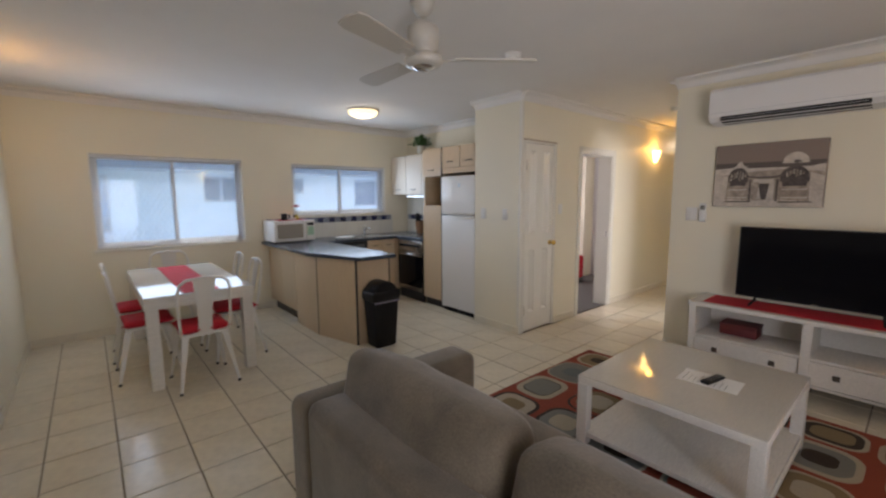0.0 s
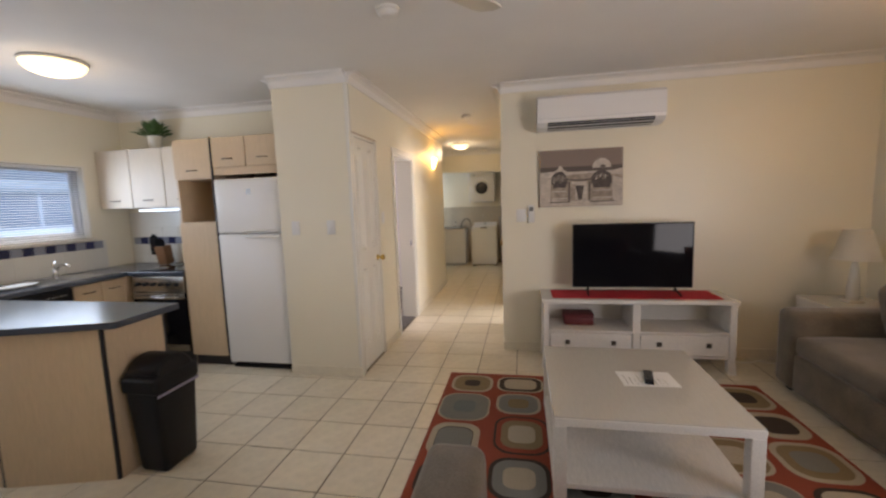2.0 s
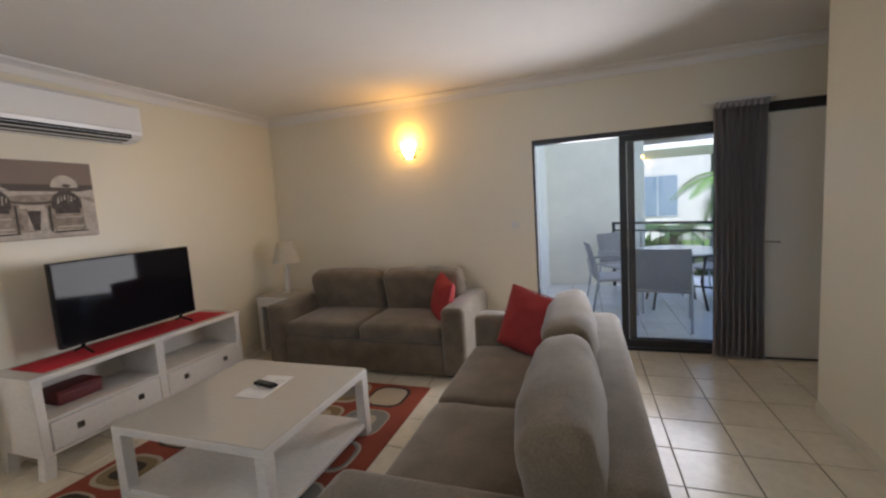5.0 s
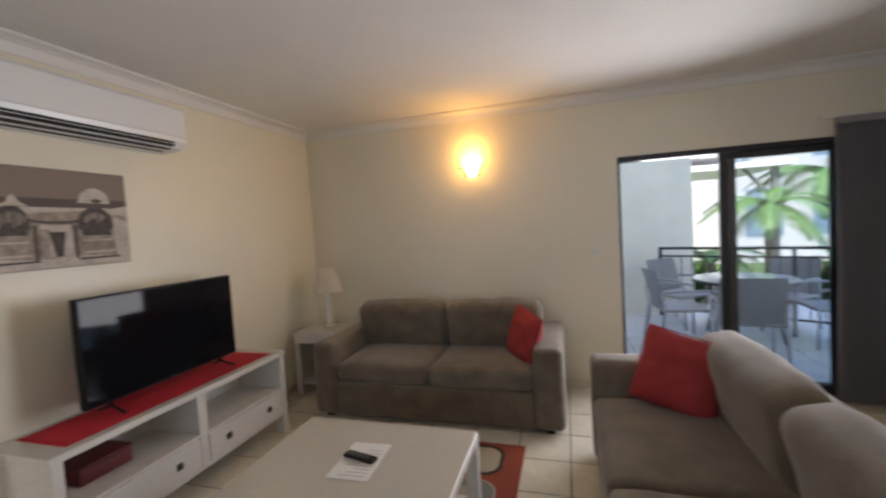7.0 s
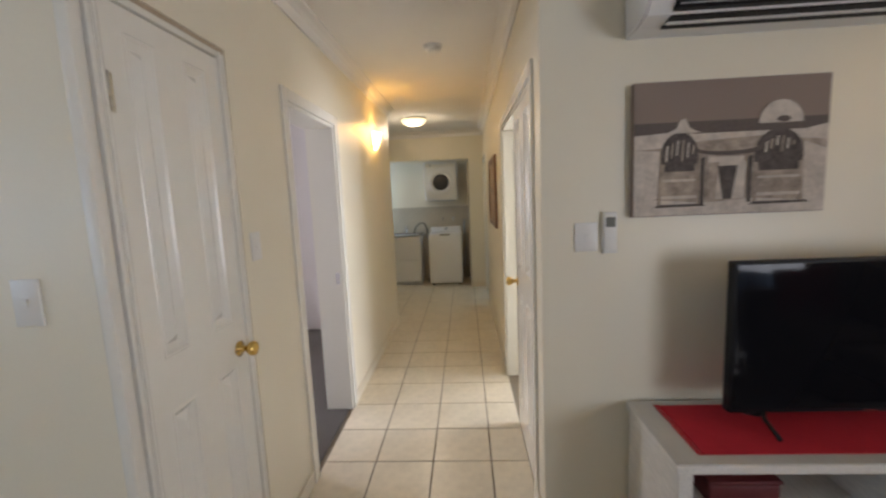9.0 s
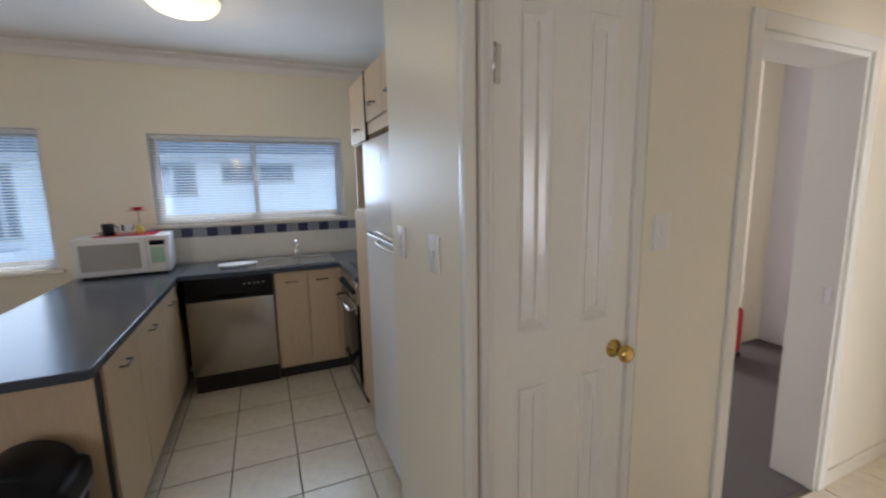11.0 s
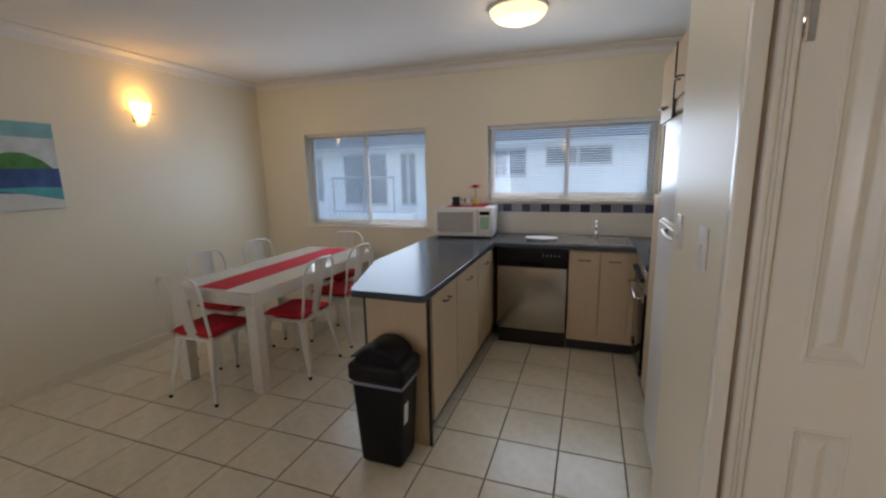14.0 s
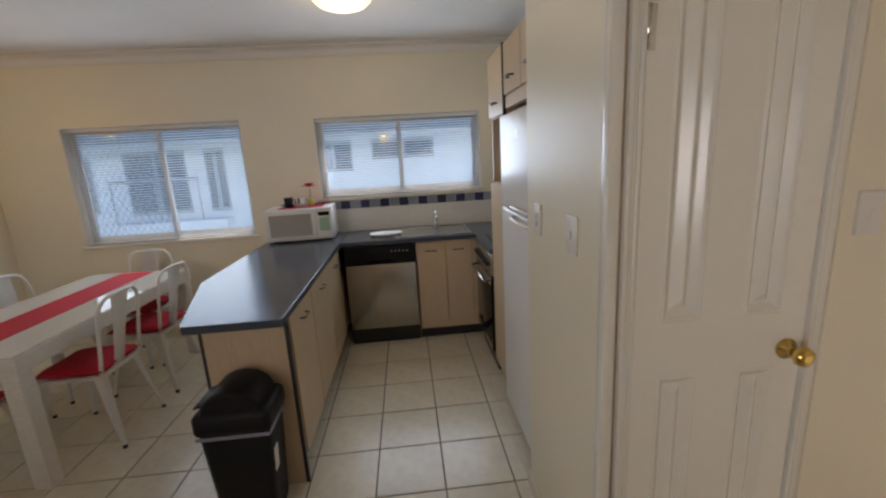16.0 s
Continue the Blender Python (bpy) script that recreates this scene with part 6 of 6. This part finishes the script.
part("tabletop", lathe([(0.50, 0.700), (0.52, 0.706), (0.52, 0.714), (0.50, 0.720)], 40), M_TABLEGLASS, ob, "round glass top")
part("rim", lathe([(0.50, 0.675), (0.515, 0.68), (0.515, 0.6995), (0.50, 0.6995)], 40), M_BLACKALU, ob)
for k in range(4):
    a = radians(45 + 90 * k)
    part("leg", tube([(0.40 * math.cos(a), 0.40 * math.sin(a), 0.68), (0.34 * math.cos(a), 0.34 * math.sin(a), 0.35), (0.42 * math.cos(a), 0.42 * math.sin(a), 0.0)], 0.015, 8), M_BLACKALU, ob)

# pale surface for the slab that reflects sun up to the balcony
M_BOUNCE = mat("pale_bounce_ground", (0.50, 0.48, 0.44), 0.85, grain=0.1, scale=25, bump=0.2, spots=0.1)
M_GRASS = mat("garden_grass", (0.07, 0.13, 0.035), 0.9, grain=0.35, scale=30, bump=0.5, spots=0.3, spot_scale=0.6)
bm = bmesh.new()
bmesh.ops.create_grid(bm, x_segments=4, y_segments=4, size=300)
bmesh.ops.translate(bm, verts=bm.verts, vec=(0, 0, -0.45))
structure("ground", bm, M_GRASS, "green garden ground reaching to the distance")
# added reflector: a pale sunlit slab that throws light onto the balcony
structure("paving_garden", box(-9, -9.4, -0.46, 9, -5.35, -0.43), M_BOUNCE, "pale slab added to bounce sunlight at the balcony")
structure("paving_north", box(-6, YN + 0.2, -0.46, 12, YN + 3.4, -0.15), M_RENDER_EXT, "pale side path below the windows")


def neighbour(name, label, x0, x1, y, face, z1, wins, eave, coat, zg=-0.45):
    """A house across the way with its wall face at y; face: +1 looks north, -1 looks south."""
    ob = thing(name, label, "building", (x0 + x1) / 2, y, zg)
    w = (x1 - x0) / 2
    h = z1 - zg
    a, b = (-2.5, 0) if face > 0 else (0, 2.5)
    part("wall", box(-w, a, 0, w, b, h), coat, ob)
    e0, e1 = (a, b + eave) if face > 0 else (a - eave, b)
    part("roof", prism([(-w - 0.4, e0), (w + 0.4, e0), (w + 0.4, e1), (-w - 0.4, e1)], h, h + 0.22, 0.01), M_ROOF, ob, "grey metal roof edge")
    f, g = (e0, e1) if face < 0 else (e1, e0)
    bm = bmesh.new()
    q = [bm.verts.new((x, y2, z2)) for x in (-w - 0.4, w + 0.4) for y2, z2 in ((f, h + 0.221), (g, h + 0.221), (g, h + 1.3))]
    for k in ((0, 1, 2), (3, 5, 4), (0, 3, 4, 1), (1, 4, 5, 2), (2, 5, 3, 0)):
        bm.faces.new([q[i] for i in k])
    bmesh.ops.recalc_face_normals(bm, faces=bm.faces)
    part("roof_slope", bm, M_ROOF, ob, "sloping grey metal roof")
    part("soffit", box(-w - 0.38, e0 + 0.02, h - 0.015, w + 0.38, e1 - 0.02, h - 0.001), M_CEIL, ob)
    for cx, z0, ww, hh in wins:
        wn = part("window", box(cx - ww / 2, -0.012 if face < 0 else 0, z0, cx + ww / 2, 0 if face < 0 else 0.012, z0 + hh, 0.002, 1), M_ALU, ob)
        for s in (-1, 1):
            part("pane", box(cx + s * ww / 4 - ww / 4 + 0.03, -0.016 if face < 0 else 0.013, z0 + 0.05, cx + s * ww / 4 + ww / 4 - 0.03, -0.0125 if face < 0 else 0.016, z0 + hh - 0.05), M_DARKPANE, wn)
    return ob


# render darkened so that the far apartment wall looks shaded; the shade is in the colour
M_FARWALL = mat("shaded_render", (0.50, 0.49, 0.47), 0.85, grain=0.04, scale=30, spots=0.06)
M_ROOF = mat("grey_roof_metal", (0.30, 0.31, 0.33), 0.5, grain=0.05, scale=20)
M_DARKPANE = mat("dark_window_glass", (0.17, 0.23, 0.30), 0.1)
_house = neighbour("neighbour_house", "pale rendered house beyond the kitchen windows", -5.5, 9.5, 8.6, -1, 1.98, [(-4.3, 1.45, 1.3, 0.85), (-1.88, 1.40, 0.30, 0.94), (-2.75, 1.40, 0.9, 0.94), (-0.10, 1.88, 0.58, 0.47), (0.98, 2.04, 0.98, 0.31), (3.2, 1.75, 1.1, 0.6)], 0.55, M_RENDER_EXT)
part("ledge", box(-3.3, -0.30, 1.17, -1.72, 0, 1.30, 0.005, 1), M_RENDER_EXT, _house, "pale projecting ledge")
part("rail", tube([(-3.3, -0.26, 1.92), (-2.04, -0.26, 1.92)], 0.02, 8), M_ALU, _house)
for _x in (-3.28, -2.66, -2.06):
    part("rail_post", tube([(_x, -0.26, 1.30), (_x, -0.26, 1.92)], 0.012, 8), M_ALU, _house)
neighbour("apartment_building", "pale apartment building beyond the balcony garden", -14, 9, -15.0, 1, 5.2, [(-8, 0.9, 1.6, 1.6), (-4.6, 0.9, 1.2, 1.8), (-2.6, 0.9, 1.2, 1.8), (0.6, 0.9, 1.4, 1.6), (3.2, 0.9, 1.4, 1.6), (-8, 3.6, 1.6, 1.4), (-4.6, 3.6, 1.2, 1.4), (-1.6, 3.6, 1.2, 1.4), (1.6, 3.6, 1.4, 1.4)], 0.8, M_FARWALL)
ob = thing("patio_awning", "white-roofed garden pavilion with timber posts", "pavilion", -0.4, -9.6, -0.45)
part("roof", join(prism([(-2.6, -1.5), (2.6, -1.5), (2.6, 1.5), (-2.6, 1.5)], 2.85, 2.98, 0.01), prism([(-2.2, -1.2), (2.2, -1.2), (2.2, 1.2), (-2.2, 1.2)], 3.20, 3.30, 0.01)), M_RENDER_EXT, ob)
for x in (-2.3, 2.3):
    for y in (-1.3, 1.3):
        part("post", box(x - 0.06, y - 0.06, 0, x + 0.06, y + 0.06, 2.85, 0.005, 1), M_RUG_GREY, ob)
    part("brace", tube([(x, 1.3, 2.1), (x * 0.75, 1.3, 2.85)], 0.04, 8), M_RUG_GREY, ob)

M_FROND = mat("palm_frond", (0.10, 0.20, 0.045), 0.45, grain=0.25, scale=15)
M_TRUNK = mat("palm_trunk", (0.17, 0.13, 0.09), 0.85, grain=0.3, scale=40, bump=0.5)


def palm(label, x, y, h, r, n, seed):
    ob = thing("palm_tree", label, "palm tree", x, y, -0.45)
    rnd = random.Random(seed)
    part("trunk", lathe([(0.11, 0), (0.085, h * 0.3), (0.07, h * 0.7), (0.06, h)], 14), M_TRUNK, ob)
    bm = bmesh.new()
    for k in range(n):
        a = 2 * math.pi * k / n + rnd.uniform(-0.2, 0.2)
        up = rnd.uniform(0.2, 1.1)
        pts = []
        for i in range(15):
            s = i / 14
            pts.append(Vector((math.cos(a) * r * s, math.sin(a) * r * s, h + r * (up * s - 0.95 * s * s))))
        side = Vector((-math.sin(a), math.cos(a), 0))
        for i in range(14):
            p, q = pts[i], pts[i + 1]
            wd = 0.012
            bm.faces.new([bm.verts.new(v) for v in (p - side * wd, p + side * wd, q + side * wd * 0.8, q - side * wd * 0.8)])
            for s in (-1, 1):
                for j in range(2):
                    c = p.lerp(q, j / 2)
                    l = 0.36 * r * math.sin(math.pi * min(1, 0.12 + 0.86 * (i + j / 2) / 14)) * rnd.uniform(0.85, 1.1)
                    tip = c + side * s * l * 0.8 + (q - p).normalized() * l * 0.55 + Vector((0, 0, -0.22 * l))
                    bm.faces.new([bm.verts.new(v) for v in (c - (q - p) * 0.15, c + (q - p) * 0.30, tip)])
    part("crown", bm, M_FROND, ob, "drooping green fronds")
    return ob


palm("green palm in the balcony garden", -2.3, -7.6, 2.0, 1.3, 14, 3)
palm("short green palm near the railing", -0.85, -6.3, 1.0, 0.95, 14, 8)
palm("tall green palm in the garden", -4.2, -9.2, 2.6, 1.8, 13, 13)
palm("low green palm by garden wall", 2.6, -8.6, 1.2, 1.3, 12, 21)


def shrub(label, x, y, r, seed, flower=False):
    ob = thing("garden_shrub", label, "shrub", x, y, -0.45)
    part("leaves", leaf_bunch(420, r, r * 1.2, seed, 0.10), M_LEAF, ob)
    if flower:
        part("flowers", leaf_bunch(60, r * 1.03, r * 1.25, seed + 1, 0.07), M_PINK, ob, "pink blossoms")
    return ob


M_PINK = mat("pink_petals", (0.60, 0.06, 0.22), 0.6)
for k, (x, y, r) in enumerate(((-1.9, -6.2, 0.8), (-1.3, -5.9, 0.5), (-0.9, -7.4, 0.9), (-2.8, -6.8, 0.9), (-3.6, -6.0, 0.7), (-0.6, -8.4, 0.8))):
    shrub("leafy green garden shrub beyond the railing", x, y, r, 30 + k, k in (0, 3))

area_lamp("daylight_side_room", (5.8, YS - 0.05, 1.5), (5.8, 3, 1.0), 1.3, 1.1, 36, (0.90, 0.95, 1.0))
# added fill lamps for laundry and bedroom; the walls behind them have no window
area_lamp("fill_laundry", (9.9, 4.15, 1.6), (9.9, 1.0, 1.4), 0.5, 0.7, 3, DAY)
area_lamp("fill_bedroom", (6.0, 6.1, 1.5), (5.5, 3, 1.2), 1.2, 1.0, 20, (0.97, 0.96, 1.0))

# red travel bag in the bedroom
ob = thing("travel_bag", "small red travel bag on the bedroom carpet", "bag", 6.52, 4.10, 0.0)
part("body", box(-0.17, -0.12, 0.05, 0.17, 0.12, 0.46, 0.045, 4), M_RED, ob)
part("base", box(-0.165, -0.115, 0.01, 0.165, 0.115, 0.06, 0.012, 2), M_BLACKPL, ob)
part("handle", tube([(-0.06, 0, 0.455), (-0.055, 0, 0.50), (0.055, 0, 0.50), (0.06, 0, 0.455)], 0.010, 8), M_BLACKPL, ob)
for s in (-1, 1):
    part("wheel", moved(cyl(0, 0, -0.012, 0.012, 0.022, n=14), pose(s * 0.13, -0.09, 0.022, 90, 0, 0)), M_BLACKPL, ob)

# ---- floor tiles ----
floor_ob = bpy.data.objects["floor"]
tile_meshes = {}
rest = []
count = 0
for a, b, c, d in tile_cells():
    near = (-0.3 < (a + b) / 2 < 7.0) and (c + d) / 2 > -1.2 and (b - a) > P * 0.3 and (d - c) > P * 0.3
    if near and count < 300:
        count += 1
        key = (round(b - a, 3), round(d - c, 3))
        if key not in tile_meshes:
            bm = box(0, 0, -0.0055, b - a, d - c, 0.0, 0.0018, 1)
            me = bpy.data.meshes.new("tile")
            bm.to_mesh(me)
            bm.free()
            me.materials.append(M_TILE)
            tile_meshes[key] = me
        o = new("tile", tile_meshes[key])
        o.parent = floor_ob
        o.location = (a, c, 0)
    else:
        rest.append((a, b, c, d))
verts, faces = [], []
for a, b, c, d in rest:
    k = len(verts)
    for z in (-0.0055, 0.0):
        verts += [(a, c, z), (b, c, z), (b, d, z), (a, d, z)]
    faces += [(k + 4, k + 5, k + 6, k + 7), (k, k + 1, k + 5, k + 4), (k + 1, k + 2, k + 6, k + 5), (k + 2, k + 3, k + 7, k + 6), (k + 3, k, k + 4, k + 7)]
me = bpy.data.meshes.new("tile_field")
me.from_pydata(verts, [], faces)
me.materials.append(M_TILE)
o = new("tile_field", me)
o.parent = floor_ob
o["kind"] = "stuff"
o["label"] = "cream ceramic floor tiles"
bal = bpy.data.objects["balcony_floor"]
bm = box(0, 0, -0.012, 0.394, 0.394, -0.008, 0.001, 1)
me = bpy.data.meshes.new("paver")
bm.to_mesh(me)
bm.free()
me.materials.append(M_PAVE)
for i in range(11):
    for j in range(9):
        o = new("paver", me)
        o.parent = bal
        o.location = (-3.0 + i * 0.4, -5.15 + j * 0.4, 0)
